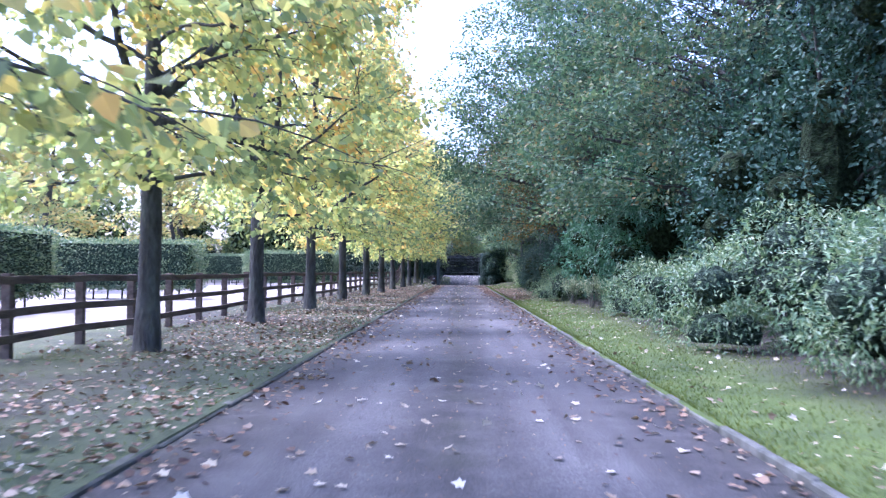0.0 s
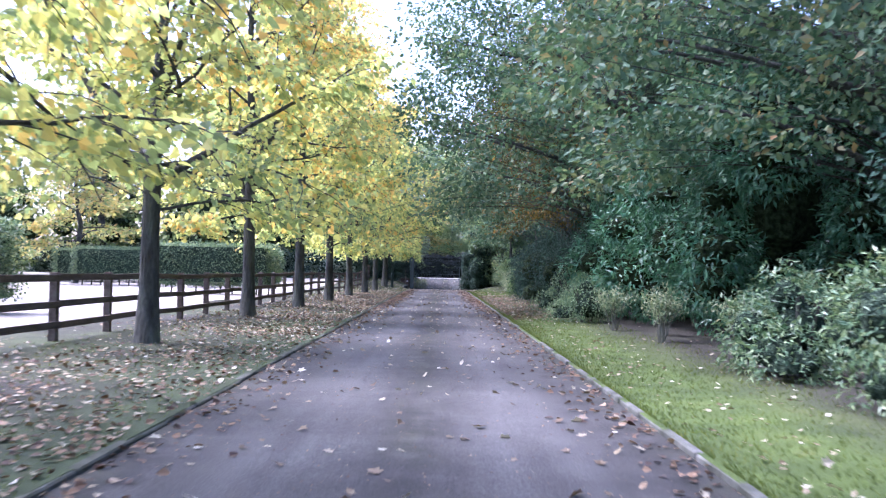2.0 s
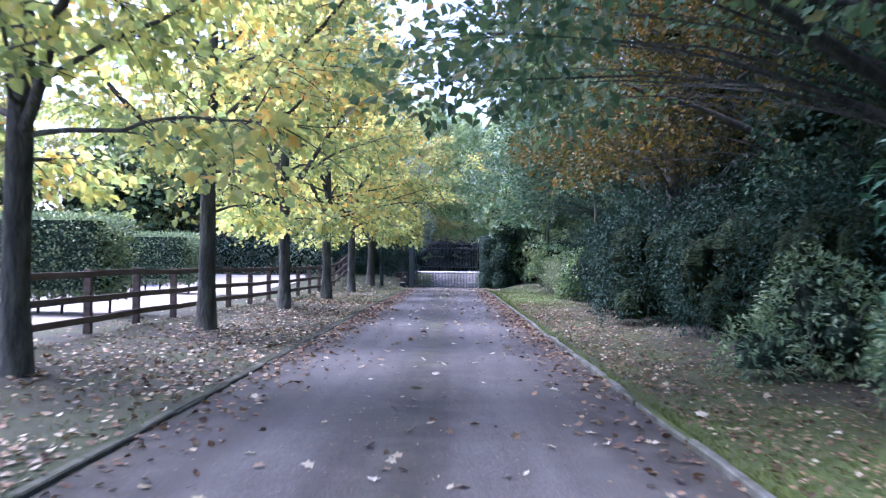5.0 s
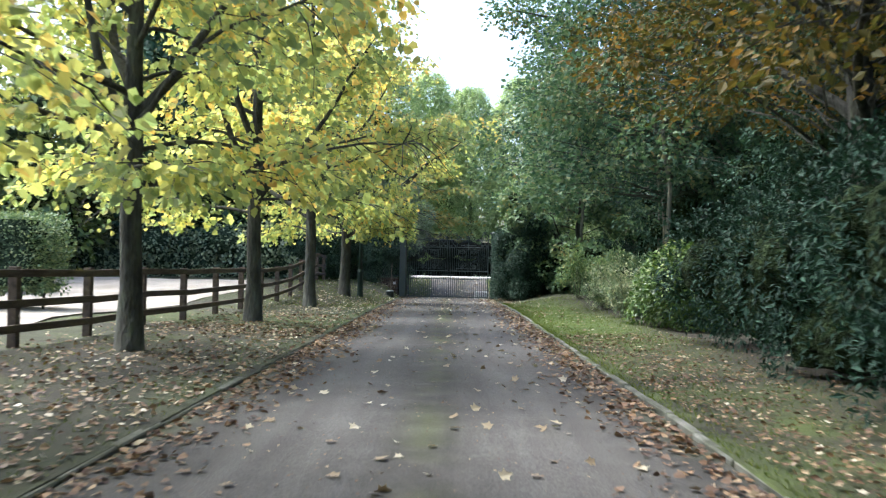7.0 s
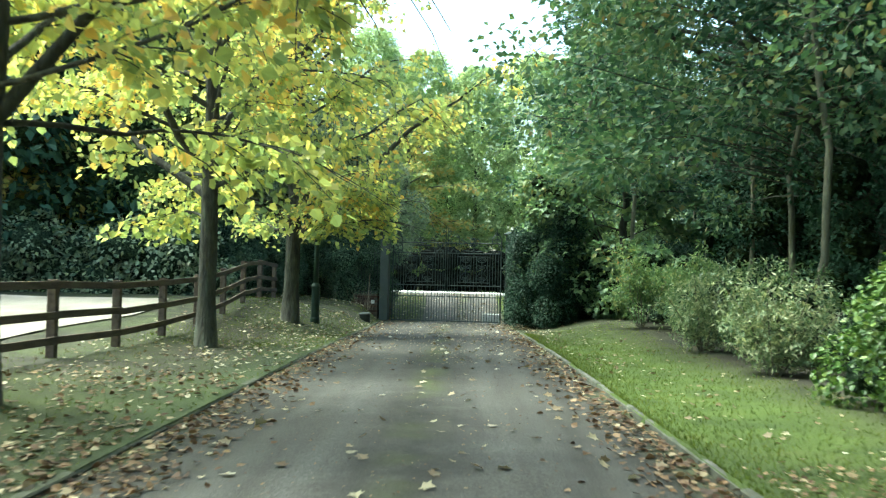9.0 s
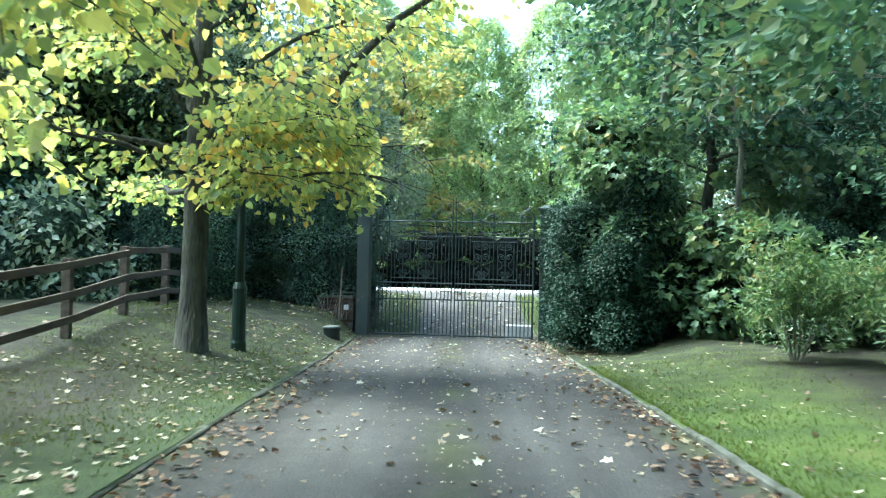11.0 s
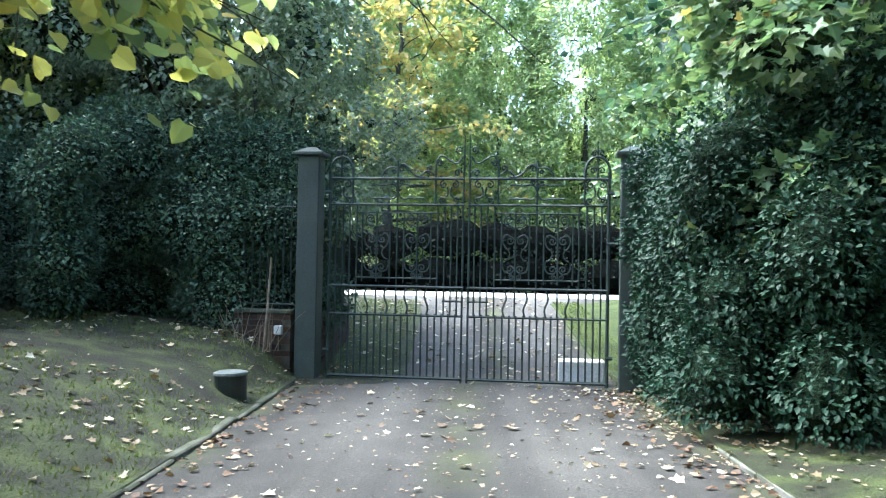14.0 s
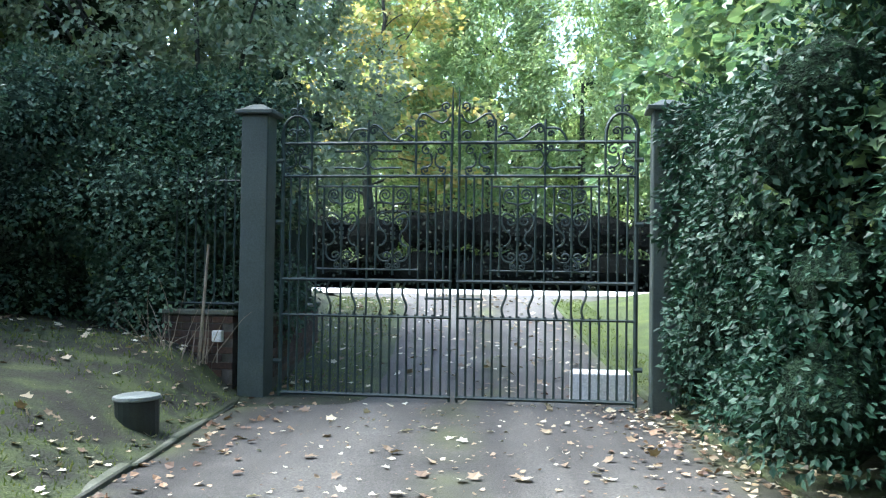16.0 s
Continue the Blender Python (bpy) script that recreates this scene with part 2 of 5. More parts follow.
def brick_material():
    m, nodes, links, bsdf = nodes_of("brick")
    info = nodes.new("ShaderNodeObjectInfo")
    col = ramp(nodes, links, info.outputs["Random"], [(0.0, (0.03, 0.019, 0.014)), (0.5, (0.062, 0.034, 0.023)), (1.0, (0.09, 0.055, 0.038))])
    n = world_noise(nodes, links, 45.0)
    links.new(mix(nodes, links, 1.0, col, ramp(nodes, links, n, [(0.3, (0.6, 0.62, 0.58)), (0.7, (1.15, 1.1, 1.1))]), "MULTIPLY"), bsdf.inputs["Base Color"])
    bsdf.inputs["Roughness"].default_value = 0.9
    bump(nodes, links, bsdf, n, 0.5)
    return m


BRICK = brick_material()


def glass_material():
    m, nodes, links, bsdf = nodes_of("lantern_glass")
    bsdf.inputs["Transmission Weight"].default_value = 1.0
    bsdf.inputs["Roughness"].default_value = 0.15
    bsdf.inputs["Base Color"].default_value = (0.25, 0.28, 0.27, 1)
    return m


GLASS = glass_material()


def asphalt_material():
    """Worn drive: grey chippings, paler wheel tracks, moss along the crown and the edges."""
    m, nodes, links, bsdf = nodes_of("asphalt")
    uv = nodes.new("ShaderNodeUVMap")
    sep = nodes.new("ShaderNodeSeparateXYZ")
    links.new(uv.outputs[0], sep.inputs[0])
    tracks = ramp(nodes, links, sep.outputs[0], [(0.06, (0.0, 0.0, 0.0)), (0.22, (0.8, 0.8, 0.8)), (0.32, (1, 1, 1)), (0.40, (0.55, 0.55, 0.55)), (0.5, (0.0, 0.0, 0.0)), (0.60, (0.55, 0.55, 0.55)), (0.68, (1, 1, 1)), (0.78, (0.8, 0.8, 0.8)), (0.94, (0.0, 0.0, 0.0))])
    fine = world_noise(nodes, links, 75.0, 3.0)
    mid = world_noise(nodes, links, 2.6, 8.0)
    wide = world_noise(nodes, links, 0.5, 4.0)
    col = ramp(nodes, links, mid, [(0.3, (0.026, 0.025, 0.023)), (0.5, (0.044, 0.042, 0.039)), (0.7, (0.075, 0.072, 0.068))])
    col = mix(nodes, links, tracks, col, mix(nodes, links, 0.7, col, (0.13, 0.127, 0.125)))
    col = mix(nodes, links, 1.0, col, ramp(nodes, links, fine, [(0.37, (0.6, 0.6, 0.6)), (0.5, (0.94, 0.94, 0.94)), (0.65, (1.5, 1.5, 1.5))]), "MULTIPLY")
    crown = ramp(nodes, links, sep.outputs[0], [(0.0, (0.9, 0.9, 0.9)), (0.09, (0.0, 0.0, 0.0)), (0.42, (0.0, 0.0, 0.0)), (0.5, (0.75, 0.75, 0.75)), (0.58, (0.0, 0.0, 0.0)), (0.91, (0.0, 0.0, 0.0)), (1.0, (0.9, 0.9, 0.9))])
    along = ramp(nodes, links, sep.outputs[1], [(0.0, (0.15, 0.15, 0.15)), (0.5, (0.25, 0.25, 0.25)), (0.72, (1, 1, 1)), (1.0, (1, 1, 1))])
    spots = ramp(nodes, links, world_noise(nodes, links, 1.1, 6.0), [(0.42, (0, 0, 0)), (0.62, (1, 1, 1))])
    moss = mix(nodes, links, 1.0, mix(nodes, links, 1.0, crown, along, "MULTIPLY"), spots, "MULTIPLY")
    col = mix(nodes, links, moss, col, (0.085, 0.105, 0.03))
    streaks = world_noise(nodes, links, 1.0, 6.0, (3.5, 0.22, 1.0))
    col = mix(nodes, links, 1.0, col, ramp(nodes, links, streaks, [(0.34, (0.74, 0.72, 0.69)), (0.5, (1.0, 0.99, 0.95)), (0.66, (1.18, 1.17, 1.13))]), "MULTIPLY")
    # Darker before the gate: mossy grime and tree shade together, in the colour.
    grime_and_shade = ramp(nodes, links, sep.outputs[1], [(0.70, (1.0, 1.0, 1.0)), (0.83, (0.62, 0.61, 0.58)), (0.90, (0.62, 0.61, 0.58)), (0.93, (1.0, 1.0, 1.0))])
    col = mix(nodes, links, 1.0, col, grime_and_shade, "MULTIPLY")
    links.new(mix(nodes, links, 1.0, col, ramp(nodes, links, wide, [(0.3, (0.60, 0.60, 0.60)), (0.7, (1.12, 1.12, 1.12))]), "MULTIPLY"), bsdf.inputs["Base Color"])
    bsdf.inputs["Roughness"].default_value = 0.85
    bump(nodes, links, bsdf, fine, 0.8, 0.008)
    return m


def ground_material():
    """Turf with bare, leaf-stained earth on the avenue's side, mown lawn on the wood's side."""
    m, nodes, links, bsdf = nodes_of("turf")
    geo = nodes.new("ShaderNodeNewGeometry")
    sep = nodes.new("ShaderNodeSeparateXYZ")
    links.new(geo.outputs["Position"], sep.inputs[0])
    mid = world_noise(nodes, links, 1.3, 6.0)
    fine = world_noise(nodes, links, 55.0, 3.0)
    wide = world_noise(nodes, links, 0.22, 4.0)
    lawn = ramp(nodes, links, mid, [(0.3, (0.048, 0.080, 0.014)), (0.6, (0.090, 0.135, 0.022)), (0.8, (0.15, 0.155, 0.045))])
    earth = ramp(nodes, links, mid, [(0.3, (0.019, 0.017, 0.012)), (0.5, (0.035, 0.031, 0.021)), (0.7, (0.044, 0.052, 0.023))])
    side = nodes.new("ShaderNodeMapRange")
    links.new(sep.outputs[0], side.inputs[0])
    side.inputs[1].default_value, side.inputs[2].default_value = -1.0, 1.0
    worn = ramp(nodes, links, wide, [(0.4, (0.0, 0.0, 0.0)), (0.7, (0.55, 0.55, 0.55))])
    wood_floor = nodes.new("ShaderNodeMapRange")
    links.new(sep.outputs[0], wood_floor.inputs[0])
    wood_floor.inputs[1].default_value, wood_floor.inputs[2].default_value = 2.9, 4.1
    kerbside = nodes.new("ShaderNodeMapRange")
    links.new(sep.outputs[0], kerbside.inputs[0])
    kerbside.inputs[1].default_value, kerbside.inputs[2].default_value = -3.9, -2.5
    kerbside.inputs[4].default_value = 0.8
    verge_green = ramp(nodes, links, mid, [(0.3, (0.040, 0.060, 0.022)), (0.6, (0.066, 0.098, 0.034)), (0.8, (0.11, 0.12, 0.05))])
    verge = mix(nodes, links, kerbside.outputs[0], mix(nodes, links, worn, earth, lawn), verge_green)
    col = mix(nodes, links, side.outputs[0], verge, lawn)
    col = mix(nodes, links, wood_floor.outputs[0], col, earth)
    # Bare earth under the beech, also standing for its shade on the lawn.
    shade_in, shade_out = nodes.new("ShaderNodeMapRange"), nodes.new("ShaderNodeMapRange")
    for node, a, c in ((shade_in, 34.0, 41.0), (shade_out, 61.0, 55.0)):
        links.new(sep.outputs[1], node.inputs[0])
        node.inputs[1].default_value, node.inputs[2].default_value = a, c
    bare = nodes.new("ShaderNodeMath")
    bare.operation = "MULTIPLY"
    links.new(shade_in.outputs[0], bare.inputs[0])
    links.new(shade_out.outputs[0], bare.inputs[1])
    col = mix(nodes, links, mix(nodes, links, 1.0, bare.outputs[0], ramp(nodes, links, world_noise(nodes, links, 0.9, 5.0), [(0.35, (0.45, 0.45, 0.45)), (0.65, (0.95, 0.95, 0.95))]), "MULTIPLY"), col, earth)
    near_gate = nodes.new("ShaderNodeMapRange")
    links.new(sep.outputs[1], near_gate.inputs[0])
    near_gate.inputs[1].default_value, near_gate.inputs[2].default_value, near_gate.inputs[4].default_value = 70.0, 76.0, 0.9
    # Mossy ground by the gate, darkened further: the trees' shade is in it.
    mossy = ramp(nodes, links, world_noise(nodes, links, 2.6, 7.0), [(0.36, (0.010, 0.009, 0.005)), (0.5, (0.020, 0.026, 0.008)), (0.62, (0.050, 0.066, 0.016))])
    past_gate, before = nodes.new("ShaderNodeMapRange"), nodes.new("ShaderNodeMath")
    links.new(sep.outputs[1], past_gate.inputs[0])
    past_gate.inputs[1].default_value, past_gate.inputs[2].default_value = 83.5, 82.0
    past_gate.inputs[3].default_value = 0.5
    before.operation = "MULTIPLY"
    links.new(near_gate.outputs[0], before.inputs[0])
    links.new(past_gate.outputs[0], before.inputs[1])
    col = mix(nodes, links, before.outputs[0], col, mossy)
    links.new(mix(nodes, links, 1.0, col, ramp(nodes, links, fine, [(0.3, (0.55, 0.55, 0.55)), (0.7, (1.25, 1.25, 1.25))]), "MULTIPLY"), bsdf.inputs["Base Color"])
    bsdf.inputs["Roughness"].default_value = 0.95
    bump(nodes, links, bsdf, fine, 0.8, 0.03)
    return m


ASPHALT, TURF = asphalt_material(), ground_material()

# ---------------------------------------------------------------- mesh helpers


def from_arrays(name, verts, faces, material, parent=None, label="", smooth=False):
    me = bpy.data.meshes.new(name)
    me.from_pydata(np.asarray(verts).tolist(), [], faces if isinstance(faces, list) else faces.tolist())
    me.materials.append(material)
    if smooth:
        me.shade_smooth()
    ob = new(name, me)
    ob.parent = parent
    if label:
        tagged(ob, label)
    return ob


def part(name, bm, material, parent=None, label="", smooth=False):
    me = bpy.data.meshes.new(name)
    bm.to_mesh(me)
    bm.free()
    me.materials.append(material)
    if smooth:
        me.shade_smooth()
    ob = new(name, me)
    ob.parent = parent
    if label:
        tagged(ob, label)
    return ob


def twin(ob, x=0, y=0, z=0, rz=0, parent=None):
    """Another object on the same mesh."""
    c = new(ob.name.split(".")[0], ob.data)
    c.matrix_basis = pose(x, y, z, 0, 0, rz)
    c.parent = parent or ob.parent
    return c


def box(bm, x0, y0, z0, x1, y1, z1, bevel=0.0):
    made = bmesh.ops.create_cube(bm, size=1.0, matrix=Matrix.Translation(((x0 + x1) / 2, (y0 + y1) / 2, (z0 + z1) / 2)) @ Matrix.Diagonal((x1 - x0, y1 - y0, z1 - z0, 1)))
    if bevel:
        edges = {e for v in made["verts"] for e in v.link_edges}
        bmesh.ops.bevel(bm, geom=list(edges), offset=bevel, segments=1, affect="EDGES", profile=0.5)


def lathe(profile, sides=16, centre=(0, 0)):
    """Verts and faces of a turned shape: (radius, height) from the bottom up."""
    v, f = [], []
    for r, z in profile:
        for k in range(sides):
            a = 2 * math.pi * k / sides
            v.append((centre[0] + r * math.cos(a), centre[1] + r * math.sin(a), z))
    for i in range(len(profile) - 1):
        for k in range(sides):
            a, b = i * sides + k, i * sides + (k + 1) % sides
            f.append((a, b, b + sides, a + sides))
    f.append(tuple(range(sides - 1, -1, -1)))
    f.append(tuple((len(profile) - 1) * sides + k for k in range(sides)))
    return v, f


def tubes(lines, sides=5):
    """Verts and faces of tapered tubes: lines of (points, radii)."""
    V, F, base = [], [], 0
    ring = np.arange(sides) * 2 * math.pi / sides
    for pts, rad in lines:
        p = np.asarray(pts, float)
        r = np.broadcast_to(np.asarray(rad, float), (len(p),))
        d = np.gradient(p, axis=0)
        d /= np.linalg.norm(d, axis=1, keepdims=True) + 1e-9
        ref = np.array((0.0, 0.0, 1.0)) if abs(d[:, 2].mean()) < 0.8 else np.array((1.0, 0.0, 0.0))
        a = np.cross(d, ref)
        a /= np.linalg.norm(a, axis=1, keepdims=True) + 1e-9
        b = np.cross(d, a)
        v = p[:, None] + r[:, None, None] * (np.cos(ring)[None, :, None] * a[:, None] + np.sin(ring)[None, :, None] * b[:, None])
        V.append(v.reshape(-1, 3))
        n = len(p)
        for i in range(n - 1):
            for k in range(sides):
                k2 = (k + 1) % sides
                F.append((base + i * sides + k, base + i * sides + k2, base + (i + 1) * sides + k2, base + (i + 1) * sides + k))
        F.append(tuple(base + k for k in range(sides)))
        F.append(tuple(base + (n - 1) * sides + k for k in range(sides - 1, -1, -1)))
        base += n * sides
    return np.concatenate(V), F


# leaf outlines: x across, y along the leaf, z the fold; faces as halves either side of the rib
LOBED = (np.array([(0, 0, 0), (0.42, -0.02, 0.09), (0.30, 0.24, 0.05), (0.56, 0.48, 0.10), (0.24, 0.58, 0.04), (0, 1.0, -0.04), (-0.24, 0.58, 0.04), (-0.56, 0.48, 0.10), (-0.30, 0.24, 0.05), (-0.42, -0.02, 0.09)]), [(0, 1, 2, 3, 4, 5), (0, 5, 6, 7, 8, 9)])
HEART = (np.array([(0, 0.06, 0), (0.30, 0.0, 0.06), (0.46, 0.32, 0.09), (0.30, 0.70, 0.05), (0, 1.0, -0.06), (-0.30, 0.70, 0.05), (-0.46, 0.32, 0.09), (-0.30, 0.0, 0.06)]), [(0, 1, 2, 3, 4), (0, 4, 5, 6, 7)])
OVAL = (np.array([(0, 0.0, 0), (0.40, 0.22, 0.08), (0.34, 0.66, 0.06), (0, 1.0, -0.06), (-0.34, 0.66, 0.06), (-0.40, 0.22, 0.08)]), [(0, 1, 2, 3), (0, 3, 4, 5)])
POINTED = (np.array([(0, 0, 0), (0.45, 0.28, 0.09), (0.27, 0.70, 0.05), (0, 1.0, -0.07), (-0.27, 0.70, 0.05), (-0.45, 0.28, 0.09)]), [(0, 1, 2, 3), (0, 3, 4, 5)])
LANCE = (np.array([(0, 0, 0), (0.17, 0.45, 0.05), (0, 1.0, -0.08), (-0.17, 0.45, 0.05)]), [(0, 1, 2), (0, 2, 3)])
SMALL = (np.array([(0, 0, 0), (0.32, 0.45, 0.07), (0, 1.0, -0.03), (-0.32, 0.45, 0.07)]), [(0, 1, 2), (0, 2, 3)])


def leaves(rng, at, along, up, size, shape):
    """Verts and faces of one leaf at every place, its tip the given way, its face towards up."""
    n = len(at)
    t = along / (np.linalg.norm(along, axis=1, keepdims=True) + 1e-9)
    s = np.cross(t, up)
    s /= np.linalg.norm(s, axis=1, keepdims=True) + 1e-9
    w = np.cross(s, t)
    outline, halves = shape
    sz = size[:, None, None]
    v = at[:, None] + sz * (outline[None, :, 0:1] * s[:, None] + outline[None, :, 1:2] * t[:, None] + outline[None, :, 2:3] * w[:, None])
    k = len(outline)
    start = np.arange(n) * k
    faces = []
    for half in halves:
        faces += (start[:, None] + np.array(half)[None]).tolist()
    return v.reshape(-1, 3), faces


def turned(rng, n, spread):
    return rng.normal(0, spread, (n, 3))


def foliage(rng, blobs, count, size, shape, shell=(0.80, 1.06), droop=0.3, spread=0.5, floor=-9.0):
    """Leaves over the outside of a heap of rounded masses. blobs: rows of centre and radii."""
    blobs = np.asarray(blobs, float)
    area = (blobs[:, 3] * blobs[:, 4] + blobs[:, 4] * blobs[:, 5] + blobs[:, 3] * blobs[:, 5])
    pick = rng.choice(len(blobs), int(count * 1.9), p=area / area.sum())
    d = rng.normal(0, 1, (len(pick), 3))
    d /= np.linalg.norm(d, axis=1, keepdims=True)
    c, r = blobs[pick, :3], blobs[pick, 3:]
    p = c + d * r * rng.uniform(*shell, (len(pick), 1))
    inside = np.zeros(len(p), bool)
    for b in blobs:
        inside |= (((p - b[:3]) / b[3:]) ** 2).sum(1) < 0.55
    keep = ~inside & (p[:, 2] > floor)
    p, d = p[keep][:count], d[keep][:count]
    n = len(p)
    along = d * 0.7 + turned(rng, n, spread) - np.array((0, 0, droop))
    up = d * 0.6 + np.array((0, 0, 0.8)) + turned(rng, n, 0.35)
    return leaves(rng, p, along, up, rng.uniform(size[0], size[1], n), shape)


def lumps(rng, blobs, shrink=0.8, rings=5, sides=8):
    """Uneven dark hearts of the masses behind the leaves, standing for the shade inside."""
    V, F, base = [], [], 0
    for b in np.asarray(blobs, float):
        for i in range(rings):
            a = math.pi * (i + 0.5) / rings
            for k in range(sides):
                o = 2 * math.pi * k / sides
                q = shrink * rng.uniform(0.82, 1.0)
                V.append((b[0] + q * b[3] * math.sin(a) * math.cos(o), b[1] + q * b[4] * math.sin(a) * math.sin(o), b[2] + q * b[5] * math.cos(a)))
        for i in range(rings - 1):
            for k in range(sides):
                x, y = base + i * sides + k, base + i * sides + (k + 1) % sides
                F.append((x, x + sides, y + sides, y))
        F.append(tuple(base + k for k in range(sides)))
        F.append(tuple(base + (rings - 1) * sides + k for k in range(sides - 1, -1, -1)))
        base += rings * sides
    return V, F


# ---------------------------------------------------------------- lie of the land
GATE_Y = 81.4


def middle(y):
    """The drive's centre line."""
    return -0.02 - 0.0066 * min(max(y, -30), 130)


def step(a, b, v):
    t = min(max((v - a) / (b - a), 0.0), 1.0)
    return t * t * (3 - 2 * t)


def rise(y):
    """Height of the drive: level, dipping to the gate, then climbing to the lane."""
    return 0.76 * step(GATE_Y + 0.5, 93.0, y) - 0.11 * step(66.0, 80.0, y)


def land(x, y):
    """Height of the ground."""
    u = x - middle(y)
    h = rise(y)
    if (-1.985 < u < 1.995 and y < 81.3) or (-0.9 < u < 2.0 and y < 92.5):
        return h - 0.10
    if u < 0:
        h += 0.035 + 0.06 * step(2.2, 5.0, -u) + 0.42 * step(2.4, 5.2, -u) * step(68.0, 77.0, y) * (1 - 0.55 * step(78, 81, y)) * (1 - step(88, 94, y))
        h += 0.25 * step(1.95, 2.6, -u) * step(79.2, 81.2, y) * (1 - step(83, 86, y))
        h += 0.26 * step(2.0, 2.9, -u) * step(72, 79, y) * (1 - step(88, 94, y))
    else:
        h += 0.04 + 0.05 * step(2.2, 5.0, u) + 0.38 * step(2.3, 4.5, u) * step(68, 79, y) * (1 - step(88, 94, y))
    if y > 91.5:
        h = rise(y) - 0.05
    elif abs(u) > 2.6:
        h += 0.025 * math.sin(1.3 * x + 0.4 * y) * math.sin(0.7 * y - 0.5 * x)
    return h


def ground_sheet():
    us = [-900, -300, -120, -60, -40, -30, -24, -19, -15, -12, -10, -8.6, -7.4, -6.6, -5.9, -5.3, -4.7, -4.1, -3.6, -3.1, -2.7, -2.4, -2.2, -2.06, -2.0, -1.99, -1.98, -1, 0, 1, 1.99, 2.0, 2.01, 2.07, 2.2, 2.4, 2.7, 3.1, 3.6, 4.1, 4.7, 5.3, 6, 7, 8.5, 10, 13, 17, 24, 40, 80, 200, 900]
    ys = [-900, -200, -60, -30, -18] + [-10 + 1.5 * i for i in range(71)] + [98, 101, 105, 112, 125, 160, 260, 1200]
    v = [(middle(y) + u, y, land(middle(y) + u, y)) for y in ys for u in us]
    n = len(us)
    f = [(j * n + i, j * n + i + 1, (j + 1) * n + i + 1, (j + 1) * n + i) for j in range(len(ys) - 1) for i in range(n - 1)]
    ob = from_arrays("ground", v, f, TURF, smooth=True)
    return tagged(ob, "turf verges with fallen autumn leaves and bare earth", "ground", kind="structure")


ground = ground_sheet()


def drive_sheet():
    us = np.linspace(-1.97, 1.97, 13)
    ys = np.concatenate([np.linspace(-14, 80, 95), np.linspace(81, 93, 25)])
    bm = bmesh.new()
    layer = bm.loops.layers.uv.new("UVMap")
    lo = [-1.97 + 1.0 * step(81.0, 82.2, y) - 1.6 * step(88.0, 93.0, y) for y in ys]
    hi = [1.97 + 0.1 * step(82.0, 84.0, y) + 1.6 * step(87.0, 93.0, y) for y in ys]
    rows = [[bm.verts.new((middle(y) + a + (c - a) * (u + 1.97) / 3.94, y, rise(y) + 0.022 * (1 - (u / 1.97) ** 2))) for u in us] for y, a, c in zip(ys, lo, hi)]
    for j in range(len(ys) - 1):
        for i in range(len(us) - 1):
            fc = bm.faces.new((rows[j][i], rows[j][i + 1], rows[j + 1][i + 1], rows[j + 1][i]))
            for loop, (a, b) in zip(fc.loops, ((j, i), (j, i + 1), (j + 1, i + 1), (j + 1, i))):
                loop[layer].uv = (b / (len(us) - 1), (ys[a] + 14) / 107)
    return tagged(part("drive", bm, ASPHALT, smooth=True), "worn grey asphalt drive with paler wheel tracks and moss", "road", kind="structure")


drive_sheet()


def lane_sheet():
    bm = bmesh.new()
    layer = bm.loops.layers.uv.new("UVMap")
    xs = np.linspace(-60, 60, 41)
    for a, b in zip(xs[:-1], xs[1:]):
        fc = bm.faces.new([bm.verts.new((x, y, 0.672)) for x, y in ((a, 92.6), (b, 92.6), (b, 97.6), (a, 97.6))])
        for loop in fc.loops:
            loop[layer].uv = (0.3, 0.0)
    return tagged(part("lane", bm, LANE_TOP), "pale lane beyond the gates, its sunlight put into the colour", "road", kind="structure")


lane_sheet()


def yard_sheet():
    us, ys = np.linspace(-34, -7.0, 19), np.linspace(-12, 76, 60)
    v = [(middle(y) + u + (0.35 * math.sin(y * 0.7) if u > -7.5 else 0), y, land(middle(y) + u, y) + 0.03) for y in ys for u in us]
    n = len(us)
    f = [(j * n + i, j * n + i + 1, (j + 1) * n + i + 1, (j + 1) * n + i) for j in range(len(ys) - 1) for i in range(n - 1)]
    return tagged(from_arrays("yard", v, f, GRAVEL, smooth=True), "pale gravel yard behind the post and rail fence", "gravel", kind="structure")


yard_sheet()

# ---------------------------------------------------------------- avenue trees


def bent_line(rng, base, az, el, length, steps, sway, lift):
    """A branch that wanders: points from its base outwards."""
    pts = [np.array(base, float)]
    for k in range(steps):
        az += rng.normal(0, sway)
        el += rng.normal(0, sway * 0.8) + lift
        pts.append(pts[-1] + length / steps * np.array([math.cos(az) * math.cos(el), math.sin(az) * math.cos(el), math.sin(el)]))
    return np.array(pts), az, el


def sample(pts, t):
    """Points at places t (0 to 1) along a line."""
    k = np.asarray(t) * (len(pts) - 1)
    return np.stack([np.interp(k, range(len(pts)), pts[:, c]) for c in range(3)], -1)


